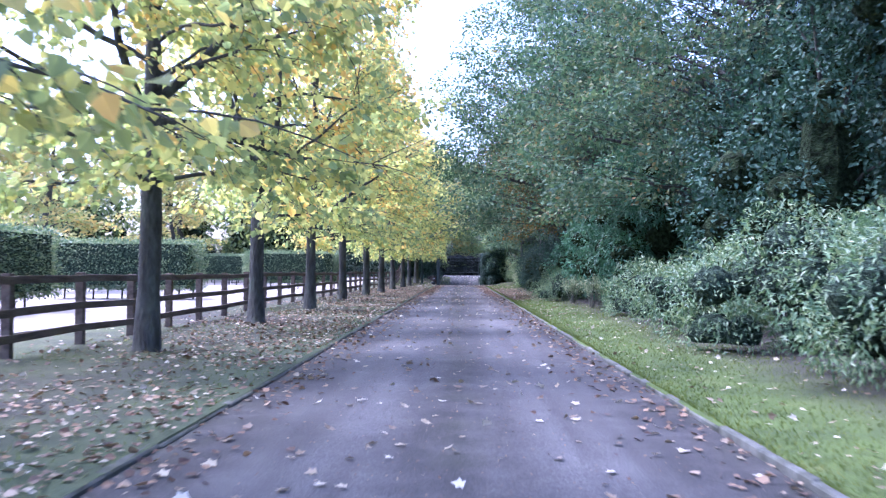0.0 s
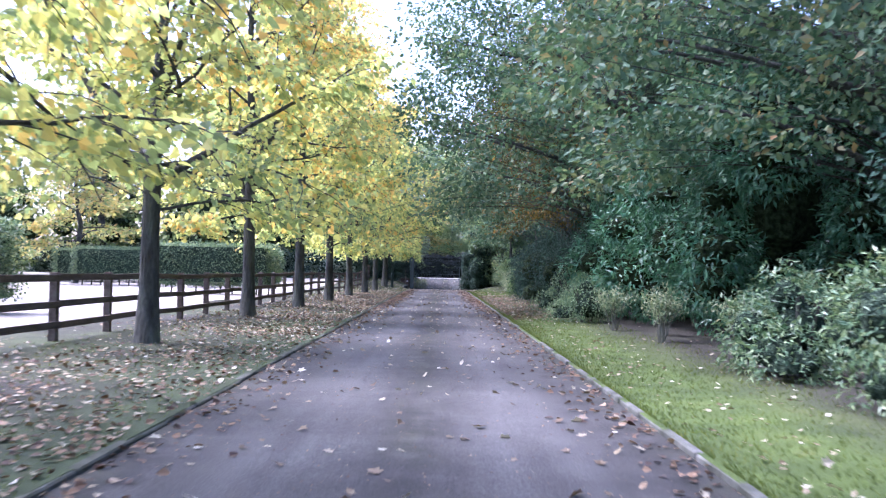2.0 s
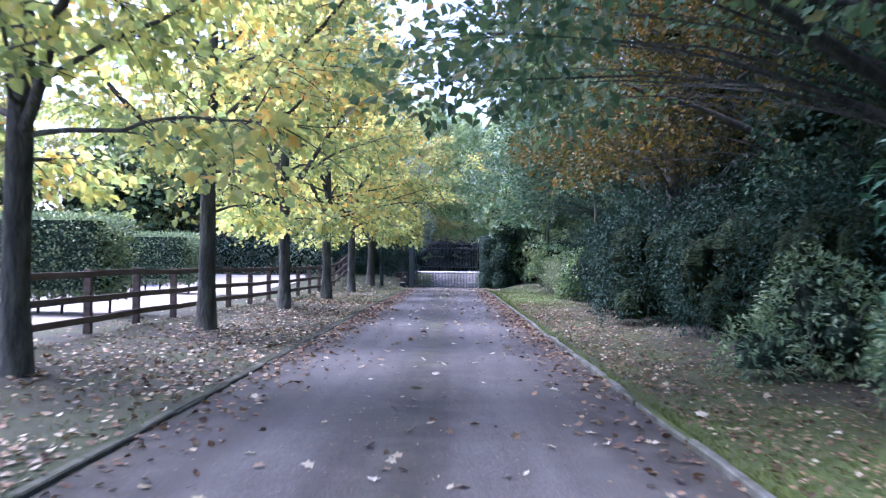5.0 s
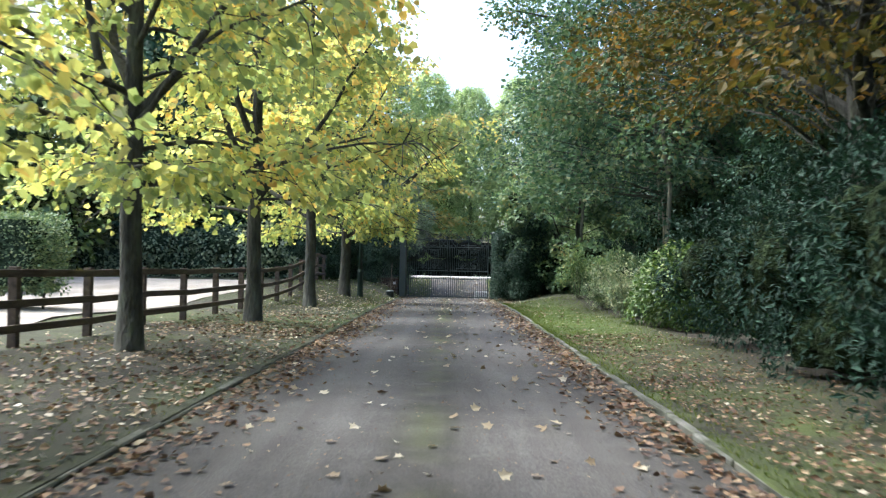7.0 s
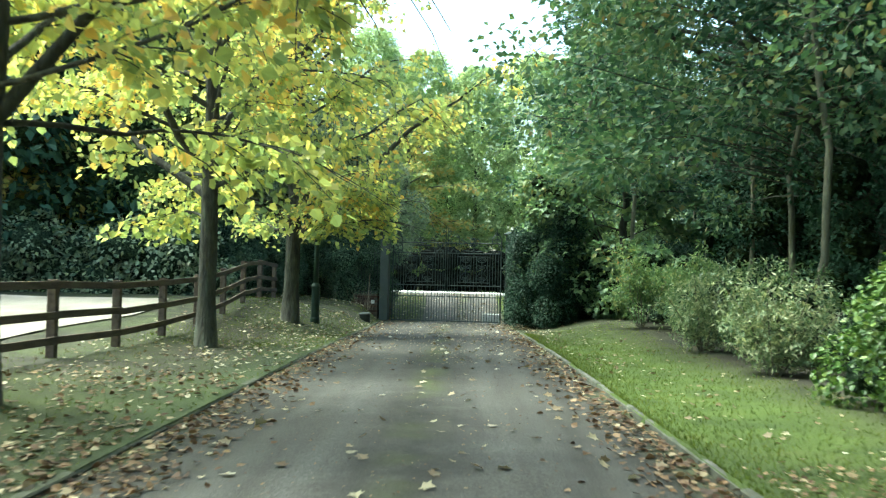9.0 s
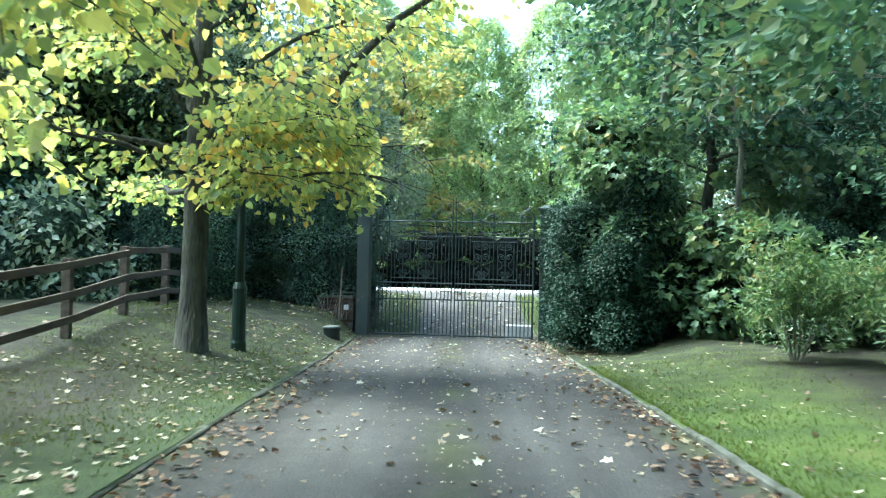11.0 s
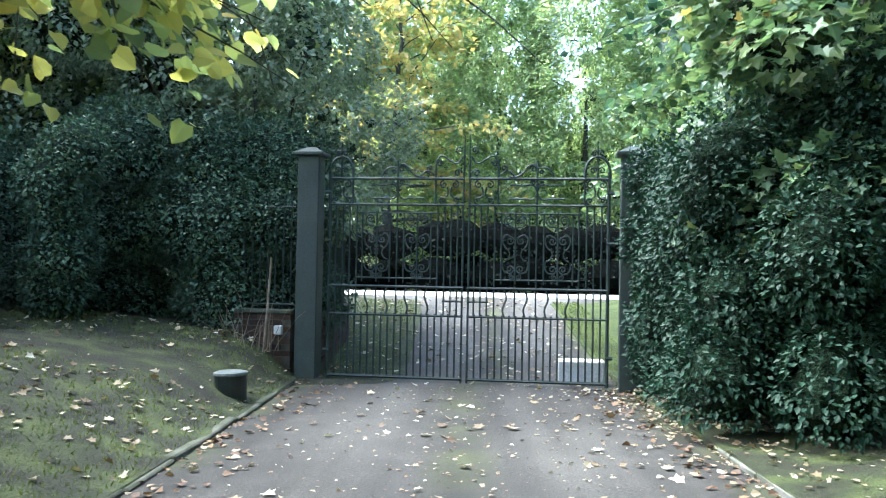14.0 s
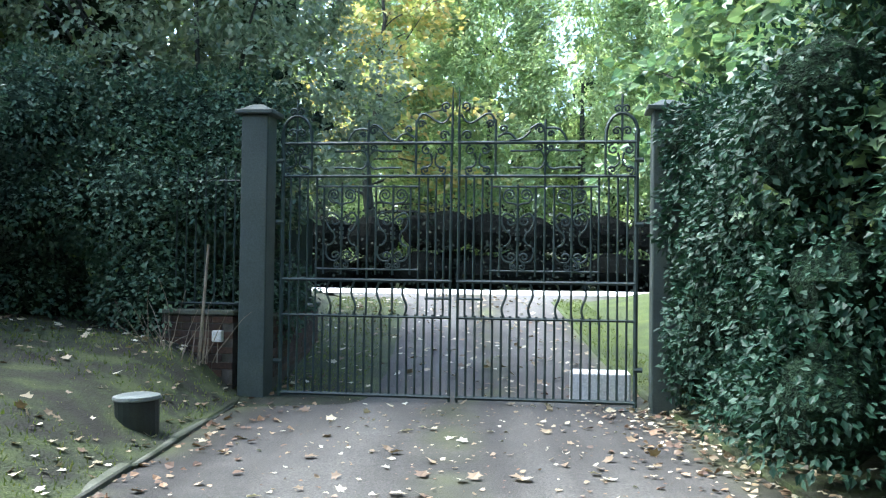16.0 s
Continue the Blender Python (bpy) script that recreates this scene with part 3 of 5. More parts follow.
def avenue_tree(seed, height=12.5, reach=3.7, fork=None, girth=1.0):
    rng = np.random.default_rng(seed)
    tree = new("avenue_tree")
    tz = np.linspace(0, height, 15)
    wob = np.cumsum(rng.normal(0, 0.035, (15, 2)), axis=0) * (tz[:, None] / height + 0.2)
    trunk = np.column_stack([wob - wob[0], tz - 0.1])
    rad = girth * np.interp(tz, [0, 0.25, 0.9, 2.3, 6, height], [0.21, 0.17, 0.145, 0.138, 0.072, 0.015])
    v, f = tubes([(trunk, rad)], 12)
    v += rng.normal(0, 0.005, v.shape)
    from_arrays("trunk", v, f, BARK, tree, smooth=True)
    boughs = []
    for i in range(3):
        z0 = 2.2 + 0.55 * i + rng.uniform(0, 0.3)
        boughs.append((z0, i * 2.1 + rng.uniform(-0.4, 0.4), radians(rng.uniform(42, 58)), rng.uniform(4.2, 5.3), 0.082, 0.02))
    if fork:
        boughs[0] = (1.78, fork, radians(58), 6.5, 0.115, 0.02)
        boughs += [(2.5, 0.0, radians(14), 2.0, 0.035, -0.05), (2.6, -0.45, radians(14), 2.1, 0.035, -0.06), (2.8, -0.25, radians(12), 2.3, 0.035, -0.06), (2.9, 0.35, radians(16), 2.2, 0.03, -0.04), (2.7, -0.8, radians(14), 2.0, 0.03, -0.05), (3.0, -0.6, radians(12), 2.3, 0.03, -0.06), (2.6, 0.15, radians(8), 2.2, 0.03, -0.04), (2.75, -0.1, radians(6), 2.4, 0.03, -0.04), (2.9, -0.45, radians(6), 2.5, 0.03, -0.04), (3.1, 0.1, radians(5), 2.4, 0.03, -0.04)]
    n = 38
    for i in range(n):
        k = (i + 0.5) / n
        boughs.append((2.02 + 8.9 * k ** 1.3, i * 2.4 + rng.normal(0, 0.3), radians(np.interp(k, [0, 0.35, 1], [5, 30, 58]) + rng.normal(0, 7)),
                       reach * (1 - 0.55 * k ** 1.9) * rng.uniform(0.78, 1.1), 0.046 * rng.uniform(0.6, 1.2), -0.035 if k < 0.4 else -0.01))
    shoots, at, out = [], [], []
    for z0, az, el, length, r0, lift in boughs:
        base = (np.interp(z0, trunk[:, 2], trunk[:, 0]), np.interp(z0, trunk[:, 2], trunk[:, 1]), z0)
        pts, az, el = bent_line(rng, base, az, el, length, 10, 0.15, lift)
        if pts[:, 2].min() < 1.72:
            continue
        v, f = tubes([(pts, np.linspace(r0, 0.007, len(pts)))], 6)
        from_arrays("limb", v, f, BARK, tree, smooth=True)
        for j in range(int(6 + 3.5 * length)):
            t = rng.uniform(0.16, 1.0) ** 0.8
            p = sample(pts, t)
            side = az + (1 if j % 2 else -1) * rng.uniform(0.35, 1.3)
            sp, sa, _ = bent_line(rng, p, side, el * 0.4 + rng.normal(0, 0.3), rng.uniform(0.5, 1.35), 4, 0.16, -0.13)
            if sp[:, 2].min() < 1.68:
                continue
            shoots.append((sp, np.linspace(0.011, 0.003, 5)))
            m = int(rng.uniform(16, 26) if fork else rng.uniform(20, 34))
            at.append(sample(sp, rng.uniform(0.1, 1.06, m)) + rng.normal(0, 1, (m, 3)) * np.array((0.12, 0.12, 0.07)))
            out.append(np.repeat([[math.cos(sa), math.sin(sa), -0.3]], m, 0))
    v, f = tubes(shoots, 3)
    tagged(from_arrays("twig_growth", v, f, BARK, tree), kind="stuff")
    at, out = np.concatenate(at), np.concatenate(out)
    clear = (at[:, 2] > 1.7) & ((at[:, 0] < 2.45) | (at[:, 2] > 3.2) if fork else (np.hypot(at[:, 0], at[:, 1]) < 3.15) | (at[:, 2] > 3.6))
    at, out = at[clear], out[clear]
    m = len(at)
    v, f = leaves(rng, at, out * 0.7 - np.array((0, 0, 0.35)) + turned(rng, m, 0.5), out * 0.55 + np.array((0, 0, 0.7)) + turned(rng, m, 0.55), rng.uniform(0.08, 0.13 if fork else 0.165, m), HEART if fork else POINTED if seed % 2 else OVAL)
    tagged(from_arrays("crown", v, f, LEAF_AVENUE, tree), kind="stuff")
    return tagged(tree, "avenue tree with a grey trunk and yellow-green autumn leaves", "tree", "trees along the drive")


AVENUE_Y = [5.6, 12.2, 18.8, 26.5, 34.0, 40.3, 47.2, 54.4, 60.8, 67.8, 74.3]
AVENUE_X = [-4.25, -4.3, -4.35, -4.55, -4.62, -4.42, -4.38, -4.36, -4.2, -4.2, -4.05]
kinds = [avenue_tree(11), avenue_tree(22, 13.0), avenue_tree(33, 12.0, 3.7), avenue_tree(44, 12.0, 3.7, 0.25, 1.2)]
for i, (x, y) in enumerate(zip(AVENUE_X, AVENUE_Y)):
    m = pose(x, y, land(x, y), 0, 0, (i * 137) % 360)
    if i < 3:
        kinds[i].matrix_basis = m
    elif i == 10:
        kinds[3].matrix_basis = pose(x, y, land(x, y))
        tagged(kinds[3], "forked avenue tree with a thick grey trunk beside the lamp post")
    else:
        copy_thing(kinds[i % 3], m)

# ---------------------------------------------------------------- shrubs and wood


def heap(rng, rx, ry, h, count, low=0.1):
    """Rounded masses that make up a shrub of that half width, half depth and height."""
    rows = []
    for i in range(count):
        a = rng.uniform(0, 2 * math.pi)
        q = math.sqrt(rng.uniform(0, 1)) * 0.72
        z = rng.uniform(low, 0.80) * h * (1 - 0.45 * q)
        s = rng.uniform(0.28, 0.46)
        rows.append((q * rx * math.cos(a), q * ry * math.sin(a), z, s * rx, s * ry, s * min(h, 1.6 * rx) * 0.8))
    rows.append((0, 0, h * 0.45, rx * 0.62, ry * 0.62, h * 0.42))
    return rows


def shrub(name, seed, rx, ry, h, count, size, shape, material, label, category="shrub", group="", stems=6):
    rng = np.random.default_rng(seed)
    thing = new(name)
    blobs = heap(rng, rx, ry, h, 16)
    v, f = foliage(rng, blobs, count, size, shape, (0.66, 1.08), spread=0.55, floor=0.02)
    tagged(from_arrays("foliage", v, f, material, thing), kind="stuff")
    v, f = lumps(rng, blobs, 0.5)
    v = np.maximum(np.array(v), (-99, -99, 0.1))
    tagged(from_arrays("twig_core", v, f, SHADE_FILL if material is LEAF_DARK else INSIDE, thing), kind="stuff")
    for i in range(stems):
        a = rng.uniform(0, 6.28)
        q = rng.uniform(0.1, 0.5)
        v, f = tubes([([(0.12 * math.cos(a), 0.12 * math.sin(a), -0.05), (q * rx * 0.5 * math.cos(a), q * ry * 0.5 * math.sin(a), h * 0.3), (q * rx * math.cos(a), q * ry * math.sin(a), h * 0.7)], [0.03, 0.022, 0.01])], 5)
        from_arrays("stem", v, f, BARK, thing)
    return tagged(thing, label, category, group)


def place(thing, x, y, rz=0, s=1.0):
    thing.matrix_basis = pose(x, y, land(x, y), 0, 0, rz)
    return thing


RHODO = "rhododendron bush with long leathery leaves beside the lawn"
rhodos = [shrub("rhododendron", 101, 1.95, 1.9, 2.25, 12000, (0.06, 0.115), LANCE, LEAF_RHODO, RHODO, group="bushes beside the drive"),
          shrub("rhododendron", 102, 1.25, 1.25, 1.55, 5000, (0.06, 0.115), LANCE, LEAF_RHODO, RHODO, group="bushes beside the drive"),
          shrub("rhododendron", 103, 0.95, 0.95, 1.25, 4200, (0.055, 0.105), LANCE, LEAF_RHODO, RHODO, group="bushes beside the drive")]
place(rhodos[0], 4.85, 13.2)
place(rhodos[1], 4.4, 17.0)
place(rhodos[2], 3.65, 35.2)
for k, x, y, rz, q in ((0, 5.0, 9.2, 120, 1.0), (0, 5.6, 5.6, 30, 1.0), (1, 4.7, 20.4, 250, 1.0), (2, 4.35, 23.3, 70, 1.1), (1, 5.8, 25.6, 70, 1.0), (2, 4.0, 38.3, 200, 1.1), (2, 4.0, 41.0, 20, 1.15),
                       (2, 4.9, 66.8, 260, 1.2), (1, 5.4, 71.6, 45, 1.15), (2, 5.0, 76.0, 80, 1.1)):
    copy_thing(rhodos[k], pose(x, y, land(x, y), 0, 0, rz) @ Matrix.Scale(q, 4))
green_bush = shrub("laurel_bush", 125, 1.4, 1.4, 1.75, 13500, (0.042, 0.085), OVAL, LEAF_BUSH, "bright green laurel bush at the edge of the lawn")
place(green_bush, 4.35, 61.3)

bush = shrub("yew_bush", 120, 2.0, 2.0, 3.3, 12500, (0.07, 0.13), LANCE, LEAF_DARK, "dark yew bush under the beech, the beech's shade put into its leaf colour", group="dark bushes under the beech")
place(bush, 4.95, 46.6)
for x, y, rz in ((4.7, 49.8, 200), (4.7, 53.2, 310), (4.9, 56.6, 30), (5.6, 43.4, 110)):
    copy_thing(bush, pose(x, y, land(x, y), 0, 0, rz))


def open_shrub(seed, name="young_shrub", material=LEAF_RHODO, q=1.0, tufts=6, tilt=(52, 78), bare=0.5, leaf=1.0):
    """A young shrub: thin bare stems with tufts of leaves at their ends."""
    rng = np.random.default_rng(seed)
    thing = new(name)
    at, out = [], []
    for i in range(9):
        a = i * 0.7 + rng.uniform(-0.2, 0.2)
        pts, az, el = bent_line(rng, (0.05 * math.cos(a), 0.05 * math.sin(a), -0.03), a, radians(rng.uniform(*tilt)), q * rng.uniform(0.65, 1.0), 6, 0.12, 0.0)
        v, f = tubes([(pts, np.linspace(0.014, 0.005, 7))], 5)
        from_arrays("stem", v, f, BARK_PALE, thing)
        for _ in range(tufts):
            tip = sample(pts, rng.uniform(bare, 1.0)) + rng.normal(0, 0.06 + 0.16 * (q - 1), 3)
            m = 26
            at.append(tip + rng.normal(0, 1, (m, 3)) * np.array((0.09, 0.09, 0.07)))
            d = rng.normal(0, 1, (m, 3))
            out.append(d - np.array((0, 0, 0.1)))
    at, out = np.concatenate(at), np.concatenate(out)
    v, f = leaves(rng, at, out, np.array((0, 0, 1.0)) + turned(rng, len(at), 0.4), leaf * rng.uniform(0.06, 0.12, len(at)), LANCE)
    tagged(from_arrays("foliage", v, f, material, thing), kind="stuff")
    return tagged(thing, "small open shrub on thin bare stems", "shrub", "young shrubs on the lawn")


sapling = open_shrub(110, "young_shrub", LEAF_PALE, 1.05, 3, (72, 88), 0.66)
place(sapling, 3.95, 28.6)
for x, y, rz in ((3.8, 32.3, 70), (4.5, 30.6, 160), (4.6, 26.2, 250)):
    copy_thing(sapling, pose(x, y, land(x, y), 0, 0, rz))


pale_bush = open_shrub(116, "rhododendron", LEAF_PALE, 1.55, 17, (50, 82), 0.22)
tagged(pale_bush, "loose rhododendron with pale cream-green leaves beside the lawn", "shrub", "bushes beside the drive")
place(pale_bush, 4.15, 69.0)
copy_thing(pale_bush, pose(4.05, 65.1, land(4.05, 65.1), 0, 0, 110))
azalea = open_shrub(115, "azalea", LEAF_AZALEA, 1.85, 11, (50, 80), 0.5, 1.4)
tagged(azalea, "open azalea bush with orange-tinged leaves on bare stems", "shrub", "bushes beside the drive")
azalea.matrix_basis = pose(4.1, 74.2, land(4.1, 74.2))
copy_thing(azalea, pose(5.0, 73.1, land(5.0, 73.1), 0, 0, 100))


def evergreen(name, seed, rx, ry, h, count, size, shape, material, label, blobs=26, bare=0.0, bark=BARK, category="tree", lump=1.0):
    """A tall broad tree or tall shrub with foliage from near the ground up."""
    rng = np.random.default_rng(seed)
    thing = new(name)
    rows = []
    for i in range(blobs):
        k = (i + 0.5) / blobs
        z = h * (bare + (1 - bare) * (0.06 + 0.86 * k))
        wide = math.sin(math.pi * (0.20 + 0.72 * k)) ** 0.8
        a = i * 2.4 + rng.uniform(-0.5, 0.5)
        q = (rng.uniform(0.45, 0.8) if lump == 1.0 else rng.uniform(0.25, 0.92)) * wide
        s = lump * rng.uniform(0.24, 0.40) * (0.6 + 0.4 * wide)
        rows.append((q * rx * math.cos(a), q * ry * math.sin(a), z, s * rx, s * ry, s * rx * rng.uniform(0.6, 0.9)))
    v, f = foliage(rng, rows, count, size, shape, (0.72, 1.10), spread=0.55, floor=0.05)
    tagged(from_arrays("crown", v, f, material, thing), kind="stuff")
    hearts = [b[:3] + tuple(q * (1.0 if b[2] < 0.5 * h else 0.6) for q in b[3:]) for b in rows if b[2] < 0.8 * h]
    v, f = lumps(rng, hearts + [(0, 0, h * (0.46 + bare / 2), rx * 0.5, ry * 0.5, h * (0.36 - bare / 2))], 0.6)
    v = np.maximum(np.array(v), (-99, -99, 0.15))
    tagged(from_arrays("twig_core", v, f, SHADE_FILL, thing), kind="stuff")
    tz = np.linspace(-0.1, h * 0.9, 9)
    lines = [(np.column_stack([np.cumsum(rng.normal(0, 0.05, 9)), np.cumsum(rng.normal(0, 0.05, 9)), tz]), np.linspace(0.03 * h * 0.55, 0.03, 9))]
    v, f = tubes(lines, 8)
    from_arrays("trunk", v, f, bark, thing, smooth=True)
    for b in rows[::4]:
        v, f = tubes([([(0, 0, b[2] * 0.7), (b[0] * 0.5, b[1] * 0.5, b[2] * 0.9), (b[0], b[1], b[2])], [0.05, 0.03, 0.012])], 5)
        from_arrays("limb", v, f, bark, thing)
    return tagged(thing, label, category)


holm = evergreen("holm_oak", 201, 4.2, 4.2, 15.0, 24000, (0.09, 0.162), SMALL, LEAF_HOLM, "tall dark evergreen tree with dense grey-green foliage", 80, lump=0.62)
tagged(holm, group="trees of the wood")
place(holm, 9.4, 14.5)
laurel = evergreen("cherry_laurel", 202, 2.6, 3.0, 5.8, 14000, (0.12, 0.2), LANCE, LEAF_LAUREL, "tall cherry laurel with glossy drooping leaves", 24, category="shrub")
place(laurel, 6.0, 33.8)
holly = evergreen("holly", 203, 2.3, 2.3, 7.0, 9000, (0.085, 0.15), SMALL, LEAF_EVERGREEN, "dark holly at the edge of the wood", 26)
tagged(holly, group="trees of the wood")
place(holly, 7.2, 22.5)
woody = evergreen("woodland_tree", 205, 4.2, 4.2, 14.0, 5200, (0.28, 0.46), SMALL, LEAF_EVERGREEN, "tall dark tree deeper in the wood", 40, lump=0.8)
tagged(woody, group="trees of the wood")
place(woody, 11.8, 50.0)
for ob, x, y, rz in ((holm, 10.2, 3.0, 90), (holm, 10.6, 25.0, 200), (holm, 10.8, 36.0, 20), (woody, 11.0, 61.0, 260), (woody, 12.5, 70.0, 60), (woody, 12.0, 79.0, 160), (woody, 13.0, 88.0, 10), (woody, -12.5, 80.5, 70), (woody, -11.0, 89.0, 170),
                     (laurel, 6.6, 29.8, 130), (laurel, 6.1, 37.8, 250),
                     (holly, 7.0, 17.6, 80), (holly, 6.6, 40.0, 160), (holly, 7.4, 62.0, 270), (holly, 8.2, 69.5, 100), (holly, 8.4, 77.0, 200), (holly, 7.6, 8.0, 10), (holly, 6.6, 44.6, 310), (holly, 9.0, 83.0, 10)):
    copy_thing(ob, pose(x, y, land(x, y), 0, 0, rz))


# Yews added to fill the wood's inner shade.
dark_yew = evergreen("yew_tree", 206, 3.0, 3.0, 9.0, 9000, (0.10, 0.17), LANCE, LEAF_DEEP, "added dark yew tree, the wood's inner shade put into its leaf colour", 34)
tagged(dark_yew, group="trees of the wood")
place(dark_yew, 8.6, 54.0)
for x, y, rz in ((8.4, 48.6, 90), (8.8, 59.4, 200), (9.4, 64.6, 20)):
    copy_thing(dark_yew, pose(x, y, land(x, y), 0, 0, rz))


def spreading_tree(name, seed, height, low, reach, n, material, shape, size, label, trunk_r=0.25, bark=BARK, per=40, taper=0.6, shoots=10):
    """A tree of real limbs, shoots and leaves, with light between its layers."""
    rng = np.random.default_rng(seed)
    thing = new(name)
    tz = np.linspace(-0.1, height, 14)
    tr = np.column_stack([np.cumsum(rng.normal(0, 0.07, 14)), np.cumsum(rng.normal(0, 0.07, 14)), tz])
    tr[:, :2] -= tr[0, :2]
    v, f = tubes([(tr, np.linspace(trunk_r, 0.03, 14))], 10)
    from_arrays("trunk", v, f, bark, thing, smooth=True)
    lines, at, out = [], [], []
    for i in range(n):
        k = (i + 0.5) / n
        z0 = low + (height - low - 0.5) * k
        az = i * 2.4 + rng.normal(0, 0.3)
        length = reach * (1 - taper * k) * rng.uniform(0.75, 1.1)
        el = radians(np.interp(k, [0, 1], [22, 55]) + rng.normal(0, 8))
        pts = [np.array([np.interp(z0, tz, tr[:, 0]), np.interp(z0, tz, tr[:, 1]), z0])]
        for s in range(9):
            az += rng.normal(0, 0.14)
            el += rng.normal(0, 0.10) - 0.05
            pts.append(pts[-1] + length / 9 * np.array([math.cos(az) * math.cos(el), math.sin(az) * math.cos(el), math.sin(el)]))
        pts = np.array(pts)
        v, f = tubes([(pts, np.linspace(trunk_r * rng.uniform(0.14, 0.32) * length / reach, 0.008, 10))], 4)
        from_arrays("limb", v, f, bark, thing)
        for j in range(shoots):
            t = rng.uniform(1.6, 9)
            p = np.array([np.interp(t, range(10), pts[:, c]) for c in range(3)])
            side, sl, se = az + (1 if j % 2 else -1) * rng.uniform(0.4, 1.3), rng.uniform(0.6, 1.5) * (0.4 + 0.6 * length / reach), rng.normal(0, 0.25)
            sp = [p]
            for s in range(4):
                se -= 0.10
                side += rng.normal(0, 0.15)
                sp.append(sp[-1] + sl / 4 * np.array([math.cos(side) * math.cos(se), math.sin(side) * math.cos(se), math.sin(se)]))
            sp = np.array(sp)
            lines.append((sp, np.linspace(0.012, 0.004, 5)))
            tt = rng.uniform(0.2, 4.2, per)
            at.append(np.stack([np.interp(tt, range(5), sp[:, c]) for c in range(3)], 1) + rng.normal(0, 1, (per, 3)) * np.array((0.22, 0.22, 0.09)))
            out.append(np.repeat([[math.cos(side), math.sin(side), -0.2]], per, 0))
    v, f = tubes(lines, 3)
    tagged(from_arrays("twig_growth", v, f, bark, thing), kind="stuff")
    at, out = np.concatenate(at), np.concatenate(out)
    m = len(at)
    v, f = leaves(rng, at, out + turned(rng, m, 0.6), np.array((0, 0, 0.8)) + turned(rng, m, 0.8), rng.uniform(*size, m), shape)
    tagged(from_arrays("crown", v, f, material, thing), kind="stuff")
    return tagged(thing, label, "tree")


def canopy_tree(name, seed, height, rx, base, clumps, per, material, shape, size, label, trunk_r, bark=BARK, core=0.25, lean=0.0):
    """A broad tree: limbs reaching out to many clumps of leaves, denser within."""
    rng = np.random.default_rng(seed)
    thing = new(name)
    tz = np.linspace(-0.1, height * 0.92, 14)
    tr = np.column_stack([np.cumsum(rng.normal(0, 0.06, 14)), np.cumsum(rng.normal(0, 0.06, 14)), tz])
    tr[:, :2] -= tr[0, :2]
    v, f = tubes([(tr, np.linspace(trunk_r, 0.03, 14))], 10)
    from_arrays("trunk", v, f, bark, thing, smooth=True)
    rows, inner, twigs, at, out = [], [], [], [], []
    for i in range(clumps):
        k = (i + 0.5) / clumps
        a, q, s = i * 2.4 + rng.normal(0, 0.4), math.sqrt(rng.uniform(0.05, 1.0)), rng.uniform(0.75, 1.3)
        wide = rx * np.interp(k, [0, 0.15, 0.5, 0.8, 1], [0.82, 1.0, 0.98, 0.72, 0.25]) * rng.uniform(0.85, 1.08)
        c = np.array([q * wide * math.cos(a), q * wide * math.sin(a), base + (height - base) * k + rng.normal(0, 0.25)])
        c[0] += lean
        if k < 0.3:
            c[2] += 0.9 * (1 - q)
        rows.append((*c, s, s, s * 0.62))
        if q < 0.66 and 0.3 < k < 0.7:
            inner.append(rows[-1])
        z0 = max(base * 0.7, c[2] - (0.30 + 0.25 * k) * q * wide - 0.4)
        p0 = np.array([np.interp(z0, tz, tr[:, 0]), np.interp(z0, tz, tr[:, 1]), z0])
        line = np.array([p0 + (c - p0) * t + np.array((rng.normal(0, 0.12), rng.normal(0, 0.12), 0.5 * math.sin(math.pi * t) * q)) * (0 < t < 1) for t in np.linspace(0, 1, 7)])
        if i % 9 == 2:
            v, f = tubes([(line, np.linspace(trunk_r * 0.33, 0.02, 7))], 6)
            from_arrays("limb", v, f, bark, thing, smooth=True)
        else:
            twigs.append((line, np.linspace(0.03, 0.008, 7)))
        for j in range(3):
            d = rng.normal(0, 1, 3) * np.array((1, 1, 0.35))
            d *= s / np.linalg.norm(d)
            twigs.append(([c, c + d * 0.5 + np.array((0, 0, 0.05)), c + d], [0.009, 0.006, 0.003]))
        d = rng.normal(0, 1, (per, 3))
        d /= np.linalg.norm(d, axis=1, keepdims=True)
        at.append(c + d * np.sqrt(rng.uniform(0.05, 1.0, (per, 1))) * np.array((s, s, s * 0.62)) - np.array((0, 0, 0.15)) * (d[:, 0:1] ** 2 + d[:, 1:2] ** 2))
        out.append(d * np.array((1, 1, 0.4)) + np.array((0.4 * math.cos(a), 0.4 * math.sin(a), -0.25)))
    v, f = tubes(twigs, 3)
    tagged(from_arrays("twig_growth", v, f, bark, thing), kind="stuff")
    v, f = lumps(rng, inner, core)
    tagged(from_arrays("twig_core", v, f, SHADE_FILL, thing), kind="stuff")
    at, out = np.concatenate(at), np.concatenate(out)
    m = len(at)
    v, f = leaves(rng, at, out + turned(rng, m, 0.6), np.array((0, 0, 0.6)) + turned(rng, m, 0.7), rng.uniform(*size, m), shape)
    tagged(from_arrays("crown", v, f, material, thing), kind="stuff")
    return tagged(thing, label, "tree")


